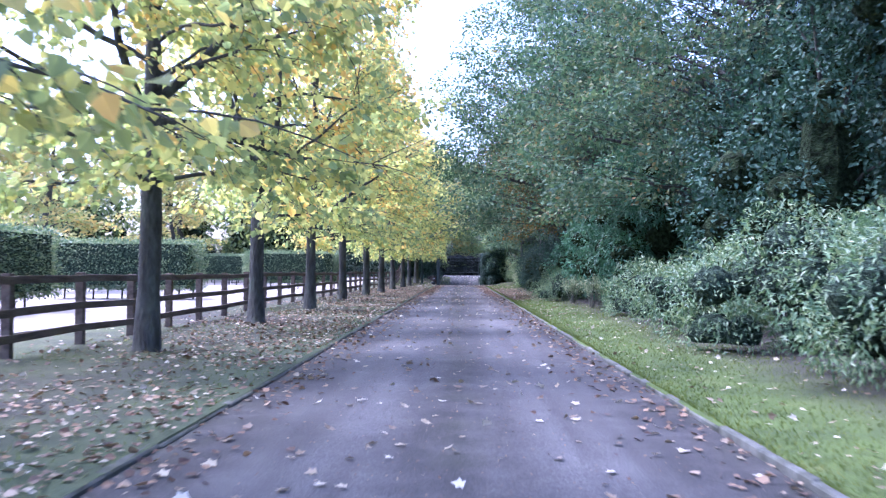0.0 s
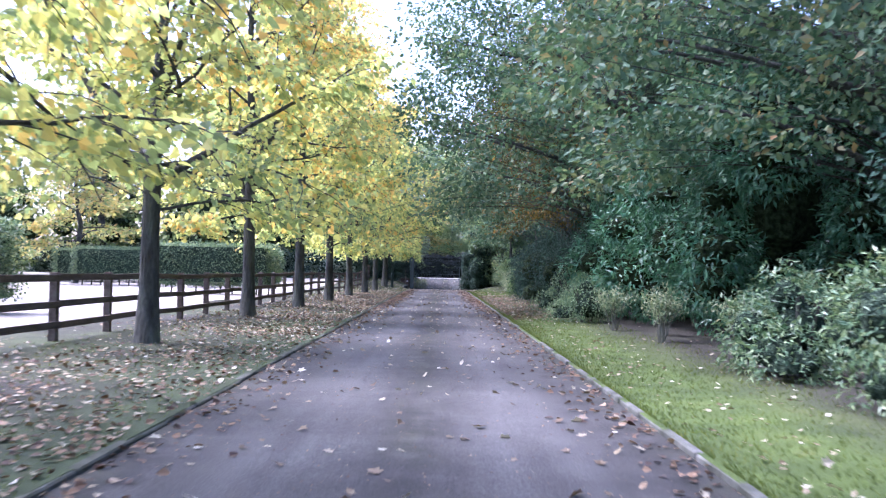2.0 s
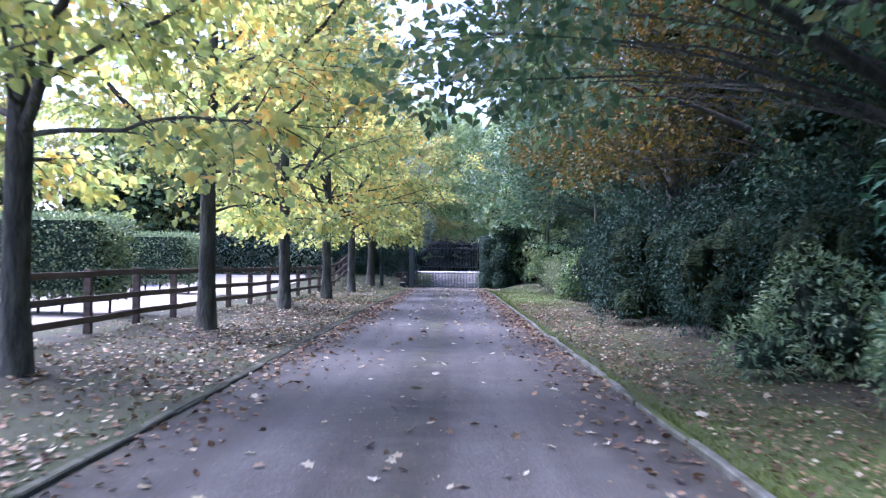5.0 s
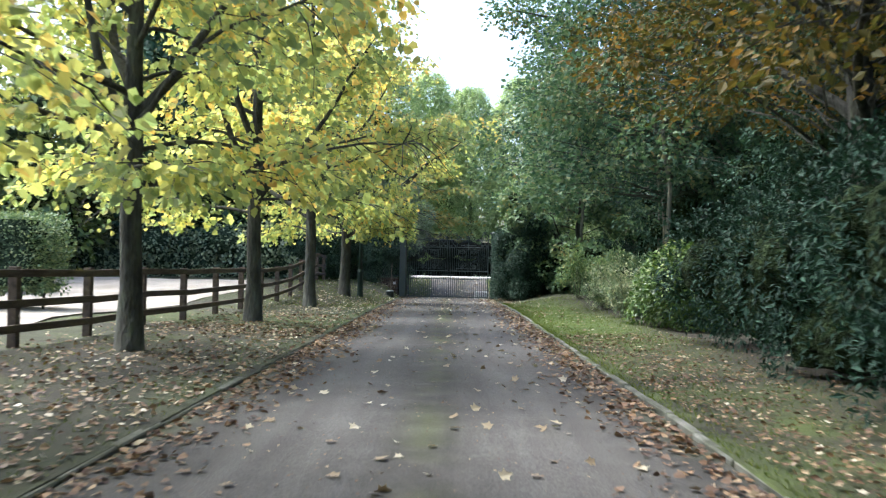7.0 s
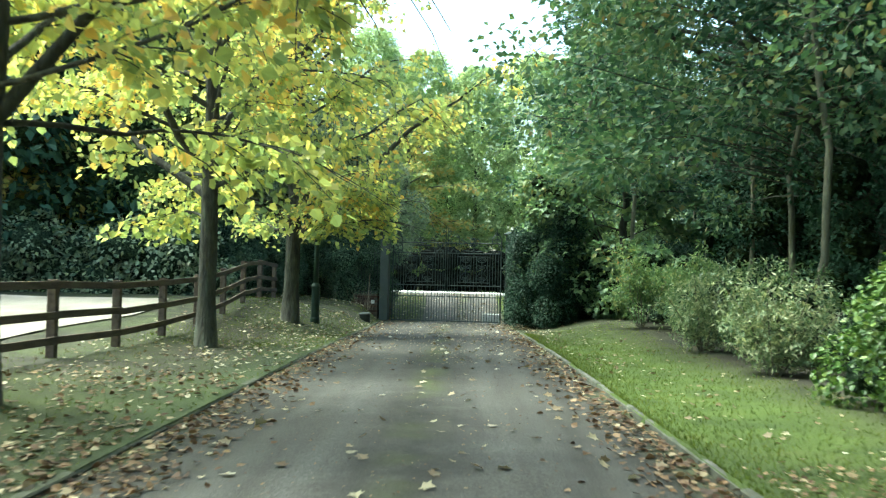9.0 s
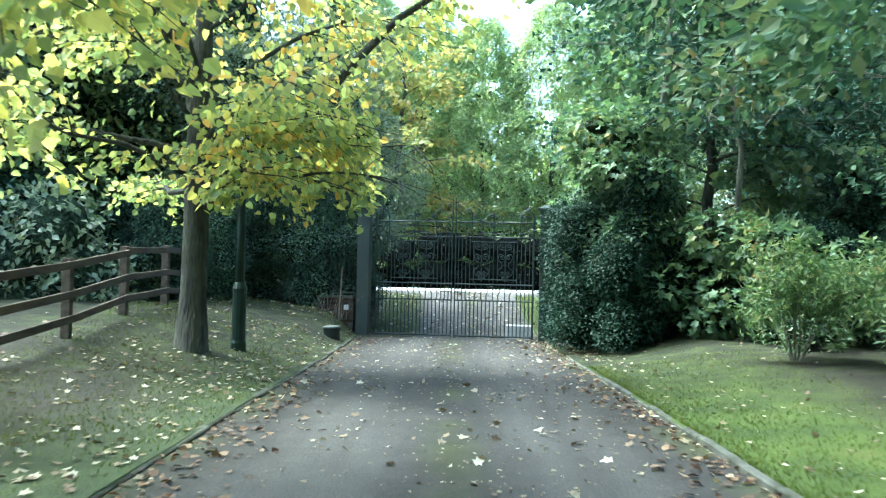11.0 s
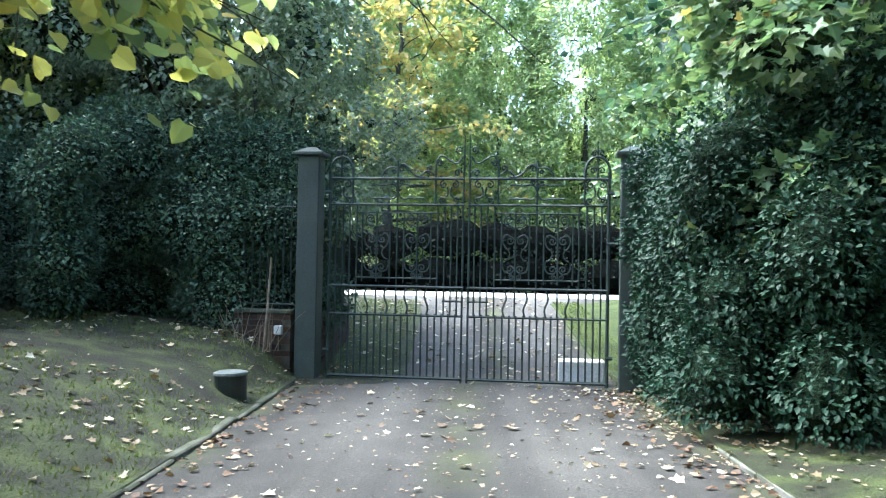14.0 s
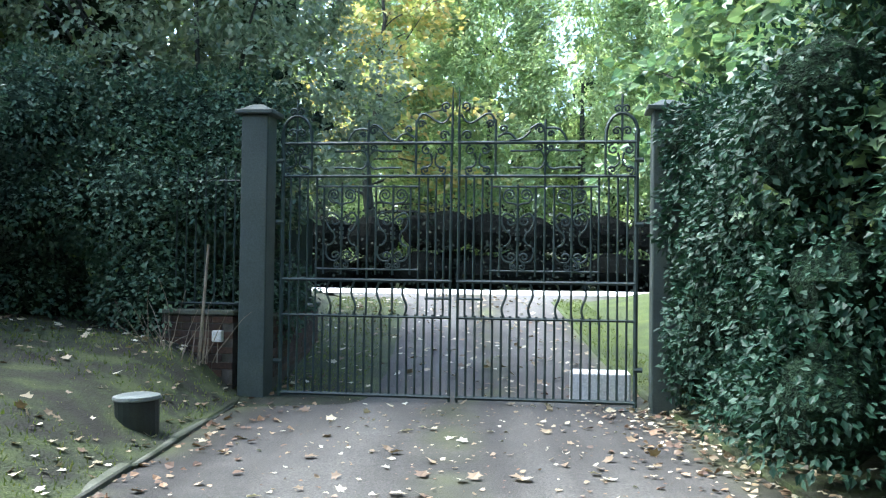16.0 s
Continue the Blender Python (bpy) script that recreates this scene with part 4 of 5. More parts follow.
beech = canopy_tree("beech", 301, 13.0, 6.5, 3.7, 180, 280, LEAF_BEECH, SMALL, (0.085, 0.15), "beech with copper-brown autumn leaves overhanging the drive", 0.3)
tagged(beech, group="copper beeches")
place(beech, 6.5, 57.0)
copy_thing(beech, pose(7.4, 49.4, land(7.4, 49.4), 0, 0, 140))
oak = canopy_tree("oak", 304, 14.5, 6.7, 3.3, 250, 215, LEAF_OAK, SMALL, (0.115, 0.20), "spreading oak with dull green leaves overhanging the drive", 0.34, core=0.08, lean=-1.7)
tagged(oak, group="trees of the wood")
place(oak, 6.5, 41.5)
for x, y, rz in ((8.6, 71.0, 20), (9.5, 28.0, 340)):
    copy_thing(oak, pose(x, y, land(x, y), 0, 0, rz))
ash = spreading_tree("young_woodland_tree", 302, 11.0, 3.6, 2.6, 20, LEAF_EVERGREEN, SMALL, (0.11, 0.19), "slender woodland tree with a pale trunk", 0.068, BARK_PALE, 20)
place(ash, 3.5, 79.1)
for x, y, rz in ((4.85, 79.3, 90), (7.0, 76.0, 200), (6.2, 70.0, 310), (8.0, 84.0, 40), (5.3, 67.2, 150)):
    copy_thing(ash, pose(x, y, land(x, y), 0, 0, rz))
sycamore = spreading_tree("sycamore", 303, 9.0, 2.2, 3.4, 26, LEAF_SYCAMORE, POINTED, (0.16, 0.27), "sycamore with broad lobed green leaves above the ivy", 0.16, BARK, 26)
place(sycamore, 5.2, 82.4)

# depth of the wood behind the first trees, with dark lumps for its shade
rngw = np.random.default_rng(401)
blobs = [(rngw.uniform(15, 24), y + rngw.uniform(-2, 2), rngw.uniform(1.5, 13), rngw.uniform(2.0, 3.4), rngw.uniform(2.0, 3.4), rngw.uniform(1.6, 2.6)) for y in range(-8, 112, 3) for _ in range(5)]
v, f = foliage(rngw, blobs, 30000, (0.4, 0.7), SMALL, (0.8, 1.1))
tagged(from_arrays("woodland", v, f, LEAF_EVERGREEN), "dense dark wood behind the front trees", "wood", kind="stuff")
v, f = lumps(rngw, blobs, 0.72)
tagged(from_arrays("woodland_depth", v, f, SHADE_FILL), "dark lumps standing for the shade inside the dense wood", "wood", kind="stuff")


# ---------------------------------------------------------------- beyond the fence


def clipped_hedge(seed, lx, ly, h, z0, count):
    """A clipped hedge: a flat-topped block of leaves on short stems."""
    rng = np.random.default_rng(seed)
    thing = new("clipped_hedge")
    n = count
    p = rng.uniform(-1, 1, (n, 3))
    face = rng.integers(0, 6, n)
    for ax in range(3):
        for sgn in (0, 1):
            sel = face == ax * 2 + sgn
            p[sel, ax] = (1 if sgn else -1) * rng.uniform(0.86, 1.05, sel.sum())
    d = p.copy()
    d[np.abs(d) < 0.86] *= 0.2
    p = p * np.array((lx / 2, ly / 2, (h - z0) / 2)) + np.array((0, 0, (h + z0) / 2)) + rng.normal(0, 0.05, (n, 3))
    v, f = leaves(rng, p, d + turned(rng, n, 0.6), d + np.array((0, 0, 0.7)) + turned(rng, n, 0.4), rng.uniform(0.055, 0.10, n), SMALL)
    tagged(from_arrays("foliage", v, f, LEAF_CLIPPED, thing), kind="stuff")
    bm = bmesh.new()
    box(bm, -lx * 0.45, -ly * 0.45, z0 + 0.08, lx * 0.45, ly * 0.45, h - 0.09)
    tagged(part("twig_core", bm, INSIDE, thing), kind="stuff")
    for i in range(int(lx * 2)):
        x = -lx / 2 + 0.3 + i * 0.5
        v, f = tubes([([(x, 0, -0.05), (x + 0.03, 0.02, z0 + 0.3)], [0.035, 0.03])], 5)
        from_arrays("stem", v, f, BARK, thing)
    return tagged(thing, "clipped green hedge on bare stems in the gravel yard", "hedge", "clipped hedges in the yard")


hedge = clipped_hedge(501, 5.0, 1.6, 2.05, 0.45, 15000)
place(hedge, -12.0, 32.0, 4)
for x, y, rz in ((-19.0, 31.0, 4), (-9.6, 50.2, 3), (-11.6, 62.6, 3), (-17.6, 62.2, 4), (-16.0, 70.5, 3), (-22.0, 70.0, 2), (-11.5, 21.0, 88)):
    copy_thing(hedge, pose(x, y, land(x, y), 0, 0, rz))

field_tree = spreading_tree("yellow_tree", 511, 9.0, 2.0, 4.4, 26, LEAF_YELLOW, SMALL, (0.17, 0.3), "autumn tree with golden leaves beyond the yard", 0.2, BARK, 19)
tagged(field_tree, group="trees beyond the yard")
place(field_tree, -19.0, 41.0)
for x, y, rz in ((-26.0, 52.0, 60), (-21.0, 64.0, 170), (-29.0, 35.0, 220), (-14.5, 83.0, 20)):
    copy_thing(field_tree, pose(x, y, land(x, y), 0, 0, rz))
for x, y, rz, q in ((-24.0, 76.0, 30, 1.5), (-31.0, 54.0, 100, 1.5), (-15.5, 83.5, 250, 1.4), (-34.0, 41.0, 310, 1.4)):
    copy_thing(field_tree, pose(x, y, land(x, y), 0, 0, rz) @ Matrix.Scale(q, 4))
field_green = evergreen("field_tree", 512, 4.0, 4.0, 9.0, 4200, (0.28, 0.46), SMALL, LEAF_HEDGE, "green tree at the far side of the yard", 30)
tagged(field_green, group="trees beyond the yard")
place(field_green, -33.0, 44.0)
for x, y, rz in ((-33, 30, 30), (-35, 60, 80), (-30, 72, 190), (-25, 79, 250), (-17, 78, 130), (-36, 18, 300), (-38, 84, 20), (-20, 86, 77), (-45, 50, 111), (-12, 87, 200)):
    copy_thing(field_green, pose(x, y, land(x, y), 0, 0, rz))
hawthorn = evergreen("hawthorn", 513, 3.5, 3.5, 11.0, 11000, (0.12, 0.21), SMALL, LEAF_HEDGE, "tall leafy hawthorn behind the fence", 34)
tagged(hawthorn, group="hawthorns behind the fence")
place(hawthorn, -10.6, 82.6)
for x, y, rz in ((-14.2, 84.0, 200), (-8.8, 85.4, 90)):
    copy_thing(hawthorn, pose(x, y, land(x, y), 0, 0, rz))


# ---------------------------------------------------------------- post and rail fence
def fence_x(y):
    return -5.5 - 0.27 * step(10, 22, y) + 0.37 * step(50, 68, y) - 0.25 * step(70, 82, y)


def fence():
    thing = new("post_and_rail_fence")
    bm = bmesh.new()
    box(bm, -0.06, -0.055, -0.35, 0.06, 0.055, 1.03, 0.008)
    post = part("post", bm, WOOD, thing)
    ys = [32.45 + 2.165 * k for k in range(-16, 23)]
    zs = [land(fence_x(y), y) for y in ys]
    post.matrix_basis = pose(fence_x(ys[0]), ys[0], zs[0])
    for y, z in zip(ys[1:], zs[1:]):
        twin(post, fence_x(y), y, z, random.uniform(-2, 2), thing)
    bm = bmesh.new()
    box(bm, 0.062, -1.086, -0.05, 0.10, 1.086, 0.05, 0.005)
    rail = None
    for a, b, za, zb in zip(ys[:-1], ys[1:], zs[:-1], zs[1:]):
        for h in (0.95, 0.56, 0.24):
            xa, xb = fence_x(a), fence_x(b)
            m = pose((xa + xb) / 2, (a + b) / 2, (za + zb) / 2 + h + random.uniform(-0.012, 0.012), math.degrees(math.atan2(zb - za, b - a)) + random.uniform(-0.3, 0.3), 0, -math.degrees(math.atan2(xb - xa, b - a)))
            if rail is None:
                rail = part("rail", bm, WOOD, thing)
                rail.matrix_basis = m
            else:
                twin(rail).matrix_basis = m
    return tagged(thing, "weathered brown post and rail fence along the verge", "fence")


fence()


# ---------------------------------------------------------------- gateway
GATE_A, GATE_B = Vector((-2.22, 81.61, 0.0)), Vector((1.18, 81.20, 0.0))
GATE_TURN = math.degrees(math.atan2(GATE_B.y - GATE_A.y, GATE_B.x - GATE_A.x))
GATE_W = (GATE_B - GATE_A).length


def pillar(x, y):
    thing = new("gate_pillar")
    bm = bmesh.new()
    box(bm, -0.135, -0.135, -0.4, 0.135, 0.135, 2.66, 0.012)
    part("shaft", bm, PILLAR_PAINT, thing)
    bm = bmesh.new()
    box(bm, -0.19, -0.19, 2.66, 0.19, 0.19, 2.705, 0.008)
    part("cap", bm, PILLAR_PAINT, thing)
    bm = bmesh.new()
    vs = [bm.verts.new(p) for p in ((-0.16, -0.16, 2.705), (0.16, -0.16, 2.705), (0.16, 0.16, 2.705), (-0.16, 0.16, 2.705))]
    top = [bm.verts.new(p) for p in ((-0.05, -0.05, 2.77), (0.05, -0.05, 2.77), (0.05, 0.05, 2.77), (-0.05, 0.05, 2.77))]
    bm.faces.new(top)
    for k in range(4):
        bm.faces.new((vs[k], vs[(k + 1) % 4], top[(k + 1) % 4], top[k]))
    part("peak", bm, PILLAR_PAINT, thing)
    thing.matrix_basis = pose(x, y, 0, 0, 0, GATE_TURN)
    return tagged(thing, "square painted gate pillar with a shallow capped top", "pillar", "gate pillars")


along = (GATE_B - GATE_A).normalized()
left_p, right_p = GATE_A - along * 0.235, GATE_B + along * 0.255
pillar(left_p.x, left_p.y)
pillar(right_p.x, right_p.y)


def curl(cx, cz, r, turns, start, way=1, steps=14):
    """A spiral in the gate's plane."""
    pts = []
    for i in range(steps + 1):
        k = i / steps
        a = start + way * turns * 2 * math.pi * k
        q = r * (1 - 0.85 * k)
        pts.append((cx + q * math.cos(a), 0, cz + q * math.sin(a)))
    return pts


def arc(x0, z0, x1, z1, bulge, steps=8):
    pts = []
    dx, dz = x1 - x0, z1 - z0
    for i in range(steps + 1):
        k = i / steps
        b = bulge * math.sin(math.pi * k)
        pts.append((x0 + dx * k - dz * b, 0, z0 + dz * k + dx * b))
    return pts


def bend(points, steps=4):
    """A smooth line through a few points."""
    p = np.array(points, float)
    p = np.vstack([2 * p[0] - p[1], p, 2 * p[-1] - p[-2]])
    out = []
    for i in range(1, len(p) - 2):
        for t in np.arange(steps) / steps:
            out.append(tuple(0.5 * (2 * p[i] + (p[i + 1] - p[i - 1]) * t + (2 * p[i - 1] - 5 * p[i] + 4 * p[i + 1] - p[i + 2]) * t * t + (3 * p[i] - p[i - 1] - 3 * p[i + 1] + p[i + 2]) * t ** 3)))
    return out


def gate_leaf(mirror):
    """One leaf of the gates, from its hinge at x = 0 to the meeting stile."""
    g = -1 if mirror else 1
    w = GATE_W / 2 - 0.022
    thing = new("gate_leaf")

    def bar(name, lines, r, sides=4):
        if name == "crest_scroll":
            for pts in lines:
                bar("crest_curl", [pts], r, sides)
            return None
        v, f = tubes([([(g * p[0], p[1], p[2]) for p in pts], r) for pts in lines], sides)
        return from_arrays(name, v, f, IRON, thing)

    for z, r in ((-0.055, 0.02), (0.70, 0.014), (1.045, 0.017), (2.05, 0.015), (2.37, 0.017)):
        bar("rail", [[(0.0, 0, z), (w, 0, z)]], r)
    bar("hinge_stile", [[(0.015, 0, -0.10), (0.015, 0, 2.45)]], 0.021)
    bar("meeting_stile", [[(w - 0.015, 0, -0.10), (w - 0.015, 0, 2.45)]], 0.013)
    for i in range(19):
        s = 0.015 + (w - 0.03) * (i + 1) / 20
        bar("dog_bar", [[(s, 0, -0.055), (s, 0, 0.725)]], 0.011)
    scale = w / 1.69
    tall = [q * scale for q in (0.095, 0.184, 0.269, 0.358, 0.861, 1.364, 1.45, 1.53, 1.608)]
    for s in tall:
        bar("upright", [[(s, 0, 0.71), (s, 0, 2.06)]], 0.010)
    for s in (0.608 * scale, 1.114 * scale):
        bar("short_upright", [[(s, 0, 0.71), (s, 0, 1.06)]], 0.010)
        bar("panel_upright", [[(s, 0, 1.10), (s, 0, 1.97)]], 0.011)
        bar("collar", [[(s, 0, 1.44), (s, 0, 1.47)], [(s, 0, 1.485), (s, 0, 1.515)], [(s, 0, 1.53), (s, 0, 1.56)]], 0.024, 8)
        for sg in (-1, 1):
            def side(points):
                return [(s + sg * x, 0, z) for x, z in points]
            bar("heart_scroll", [bend(side([(0.070, 1.535), (0.088, 1.515), (0.118, 1.54), (0.146, 1.595), (0.146, 1.655), (0.108, 1.695), (0.065, 1.678)])) + curl(s + sg * 0.065, 1.622, 0.054, 1.45, math.pi / 2, sg)], 0.0095, 5)
            bar("lyre_scroll", [bend(side([(0.082, 1.51), (0.066, 1.46), (0.092, 1.40), (0.148, 1.375)]))], 0.009, 5)
            bar("lyre_scroll", [bend(side([(0.148, 1.375), (0.150, 1.30), (0.118, 1.245), (0.062, 1.228)])) + curl(s + sg * 0.062, 1.282, 0.052, 1.4, -math.pi / 2, -sg)], 0.0095, 5)
            bar("foot_curl", [curl(s + sg * 0.040, 1.19, 0.036, 1.4, math.pi / 2, -sg)], 0.009, 5)
            bar("top_curl", [bend(side([(0.0, 1.77), (0.045, 1.79), (0.105, 1.80), (0.135, 1.85), (0.115, 1.905), (0.078, 1.922)])) + curl(s + sg * 0.078, 1.87, 0.052, 1.4, math.pi / 2, sg)], 0.009, 5)
    for s in (0.49, 0.735, 0.985, 1.235):
        s *= scale
        bar("wavy_bar", [[(s + 0.022 * math.sin(2.2 * math.pi * k / 12), 0, 0.71 + 0.335 * k / 12) for k in range(13)]], 0.011)
    for s in (0.43, 0.774, 0.946, 1.282):
        bar("panel_bar", [[(s * scale, 0, 1.10), (s * scale, 0, 1.95)]], 0.010)
    for z in (1.15, 1.95):
        bar("panel_rail", [[(tall[3], 0, z), (tall[5], 0, z)]], 0.010)
    bar("lock_bar", [[(w - 0.26, 0, 0.88), (w, 0, 0.88)]], 0.012)
    for s in (0.30 * scale, 0.861 * scale, 1.33 * scale):
        bar("frieze_upright", [[(s, 0, 2.05), (s, 0, 2.37 + (0.13 if s < 0.5 else 0.22))]], 0.012)
    for c in (0.16 * scale, 1.50 * scale):
        for sg in (-1, 1):
            bar("frieze_scroll", [curl(c + sg * 0.07, 2.30, 0.05, 1.3, math.pi / 2, -sg), curl(c + sg * 0.08, 2.11, 0.045, 1.3, -math.pi / 2, sg), arc(c + sg * 0.12, 2.12, c + sg * 0.03, 2.27, sg * 0.35)], 0.010)
    for sg in (-1, 1):
        c = 0.861 * scale
        bar("frieze_scroll", [arc(c, 2.21, c + sg * 0.14, 2.29, sg * 0.3), arc(c, 2.21, c + sg * 0.14, 2.13, -sg * 0.3), [(c + sg * 0.14, 0, 2.29), (c + sg * 0.33, 0, 2.29)], [(c + sg * 0.14, 0, 2.13), (c + sg * 0.33, 0, 2.13)], curl(c + sg * 0.05, 2.32, 0.035, 1.2, 0, sg)], 0.010)
    # cresting
    bar("arch", [[(0.30 * scale * (0.5 - 0.5 * math.cos(math.pi * k / 12)), 0, 2.37 + 0.27 * math.sin(math.pi * k / 12) ** 0.7) for k in range(13)]], 0.016)
    bar("finial", [[(0.15 * scale, 0, 2.37), (0.15 * scale, 0, 2.82)]], 0.011)
    bar("crest_scroll", [curl(0.10 * scale, 2.47, 0.045, 1.3, 0, 1), curl(0.20 * scale, 2.47, 0.045, 1.3, math.pi, -1), curl(0.11 * scale, 2.68, 0.04, 1.2, 0, 1), curl(0.19 * scale, 2.68, 0.04, 1.2, math.pi, -1)], 0.010)
    for c in (0.861 * scale,):
        bar("crest_scroll", [arc(c, 2.50, c - 0.20, 2.39, -0.25), arc(c, 2.45, c + 0.14, 2.50, 0.5), arc(c + 0.14, 2.48, c + 0.34, 2.39, -0.15), curl(c + 0.05, 2.49, 0.045, 1.3, 0, 1), curl(c - 0.05, 2.45, 0.03, 1.2, math.pi, -1)], 0.011)
    c = 1.33 * scale
    bar("crest_scroll", [arc(c - 0.02, 2.42, c - 0.20, 2.39, -0.3), curl(c - 0.07, 2.50, 0.045, 1.3, -math.pi / 2, -1), arc(c, 2.55, c + 0.16, 2.60, 0.45), arc(c + 0.16, 2.60, w - 0.03, 2.64, -0.35), curl(c + 0.05, 2.55, 0.04, 1.3, 0, 1), curl(w - 0.07, 2.72, 0.05, 1.4, -math.pi / 2, -1), curl(w - 0.09, 2.44, 0.05, 1.3, 0, 1)], 0.011)
    bar("centre_finial", [[(w - 0.01, 0, 2.40), (w - 0.01, 0, 2.70), (w - 0.01, 0, 2.90)]], [0.014, 0.010, 0.004])
    for z in (0.25, 1.6, 2.2):
        bar("hinge", [[(-0.05, 0, z), (0.03, 0, z)]], 0.026, 6)
    return tagged(thing, "tall black wrought-iron gate leaf with scrollwork, shut", "gate", "pair of iron gates")


leaf_l, leaf_r = gate_leaf(False), gate_leaf(True)
leaf_l.matrix_basis = pose(GATE_A.x, GATE_A.y, 0.02, 0, 0, GATE_TURN)
leaf_r.matrix_basis = pose(GATE_B.x, GATE_B.y, 0.02, 0, 0, GATE_TURN)


def dwarf_wall(name, x0, y0, x1, y1, z, courses, label):
    """A low brick wall in running bond with railings on it."""
    thing = new(name)
    a, b = Vector((x0, y0, 0)), Vector((x1, y1, 0))
    length, turn = (b - a).length, math.degrees(math.atan2(y1 - y0, x1 - x0))
    thing.matrix_basis = pose(x0, y0, z, 0, 0, turn)
    h = courses * 0.075
    bm = bmesh.new()
    box(bm, 0, -0.095, -0.3, length, 0.095, h - 0.008)
    part("core", bm, MORTAR, thing)
    bm = bmesh.new()
    box(bm, 0, -0.105, 0, 0.215, 0.105, 0.065, 0.004)
    brick = None
    for c in range(courses):
        s = 0.0 if c % 2 else -0.1125
        while s < length - 0.05:
            if s >= -0.01 and s + 0.215 <= length + 0.02:
                if brick is None:
                    brick = part("brick", bm, BRICK, thing)
                    brick.matrix_basis = pose(s, 0, c * 0.075)
                else:
                    twin(brick, s, random.uniform(-0.003, 0.003), c * 0.075)
            s += 0.225
    bm = bmesh.new()
    box(bm, -0.02, -0.13, h, length + 0.02, 0.13, h + 0.05, 0.01)
    part("coping", bm, MOSSY_STONE, thing)
    tagged(thing, label, "wall")
    rail = new("railing")
    rail.matrix_basis = pose(x0, y0, z + h + 0.05, 0, 0, turn)
    v, f = tubes([([(0, 0, 0), (0, 0, 1.36)], 0.009), ([(0, 0, 1.36), (0, 0, 1.44)], [0.012, 0.002])], 4)
    upright = from_arrays("upright", v, f, IRON, rail)
    upright.matrix_basis = pose(0.05, 0, 0)
    s = 0.155
    while s < length:
        twin(upright, s, 0, 0)
        s += 0.105
    for q in (0.06, 1.28):
        v, f = tubes([([(0, 0, q), (length, 0, q)], 0.014)], 4)
        from_arrays("rail", v, f, IRON, rail)
    tagged(rail, "black iron railing standing on the low brick wall", "railing", "railings beside the gates")
    return thing


dwarf_wall("brick_wall", left_p.x - 0.2, left_p.y + 0.08, left_p.x - 0.95, left_p.y + 0.24, 0.10, 8, "low red brick wall beside the gate pillar")
dwarf_wall("brick_wall", left_p.x + 0.0, left_p.y + 0.3, left_p.x - 0.12, left_p.y + 4.2, 0.05, 8, "low red brick wing wall behind the gates")
dwarf_wall("brick_wall", right_p.x + 0.1, right_p.y + 0.3, right_p.x + 1.1, right_p.y + 4.0, 0.05, 8, "low red brick wing wall behind the gates")

bm = bmesh.new()
box(bm, -0.05, -0.035, -0.055, 0.05, 0.035, 0.055, 0.008)
tagged(part("junction_box", bm, PLASTIC_WHITE), "small white plastic box on the brick wall", "box").matrix_basis = pose(left_p.x - 0.36, left_p.y - 0.05, 0.50, 0, 0, 170)


bm = bmesh.new()
box(bm, -0.29, -0.14, -0.08, 0.29, 0.14, 0.31, 0.02)
tagged(part("stone_block", bm, PALE_STONE), "pale stone block lying behind the gates", "stone").matrix_basis = pose(0.93, 81.75, rise(81.75), 0, 0, -5)


def tub():
    thing = new("buried_drum")
    v, f = lathe([(0.155, -0.1), (0.158, 0.20), (0.150, 0.205)], 20)
    from_arrays("body", v, f, PLASTIC_DARK, thing, smooth=False)
    v, f = lathe([(0.168, 0.205), (0.172, 0.215), (0.168, 0.235), (0.12, 0.247), (0.03, 0.25)], 20)
    from_arrays("lid", v, f, PLASTIC_GREY, thing, "flat grey lid")
    thing.matrix_basis = pose(-2.82, 79.4, land(-2.82, 79.4) + 0.0, 1, -2, 0)
    return tagged(thing, "squat dark round drum with a grey lid in the grass", "drum")


tub()


def dead_stems():
    rng = np.random.default_rng(640)
    thing = new("dead_weeds")
    for i in range(26):
        a = rng.uniform(0, 6.283)
        pts, _, _ = bent_line(rng, (rng.uniform(-0.3, 0.35), rng.uniform(-0.16, 0.16), -0.08), a, radians(rng.uniform(48, 86)), rng.uniform(0.35, 0.95), 5, 0.16, -0.08)
        v, f = tubes([(pts, np.linspace(0.006, 0.002, 6))], 4)
        from_arrays("stem", v, f, DEAD_STALK, thing)
    thing.matrix_basis = pose(left_p.x - 0.62, left_p.y - 0.28, land(left_p.x - 0.62, left_p.y - 0.28))
    return tagged(thing, "dry brown weed stems against the brick wall", "weeds")


dead_stems()
v, f = tubes([([(0, 0, -0.1), (0.03, 0.05, 0.5), (0.05, 0.12, 1.15)], [0.018, 0.016, 0.013])], 6)
tagged(from_arrays("cane", v, f, DEAD_STALK), "pale cane leaning on the railing", "stick").matrix_basis = pose(left_p.x - 0.52, left_p.y - 0.16, land(left_p.x - 0.52, left_p.y - 0.16))
for spot in (GATE_A + along * 0.14, GATE_B - along * 0.14):
    bm = bmesh.new()
    box(bm, -0.15, -0.10, -0.06, 0.15, 0.10, 0.02, 0.006)
    plate = tagged(part("hinge_plate", bm, IRON), "dark iron hinge plate set in the drive", "plate", "plates under the gates")
    plate.matrix_basis = pose(spot.x, spot.y, rise(spot.y), 0, 0, GATE_TURN)


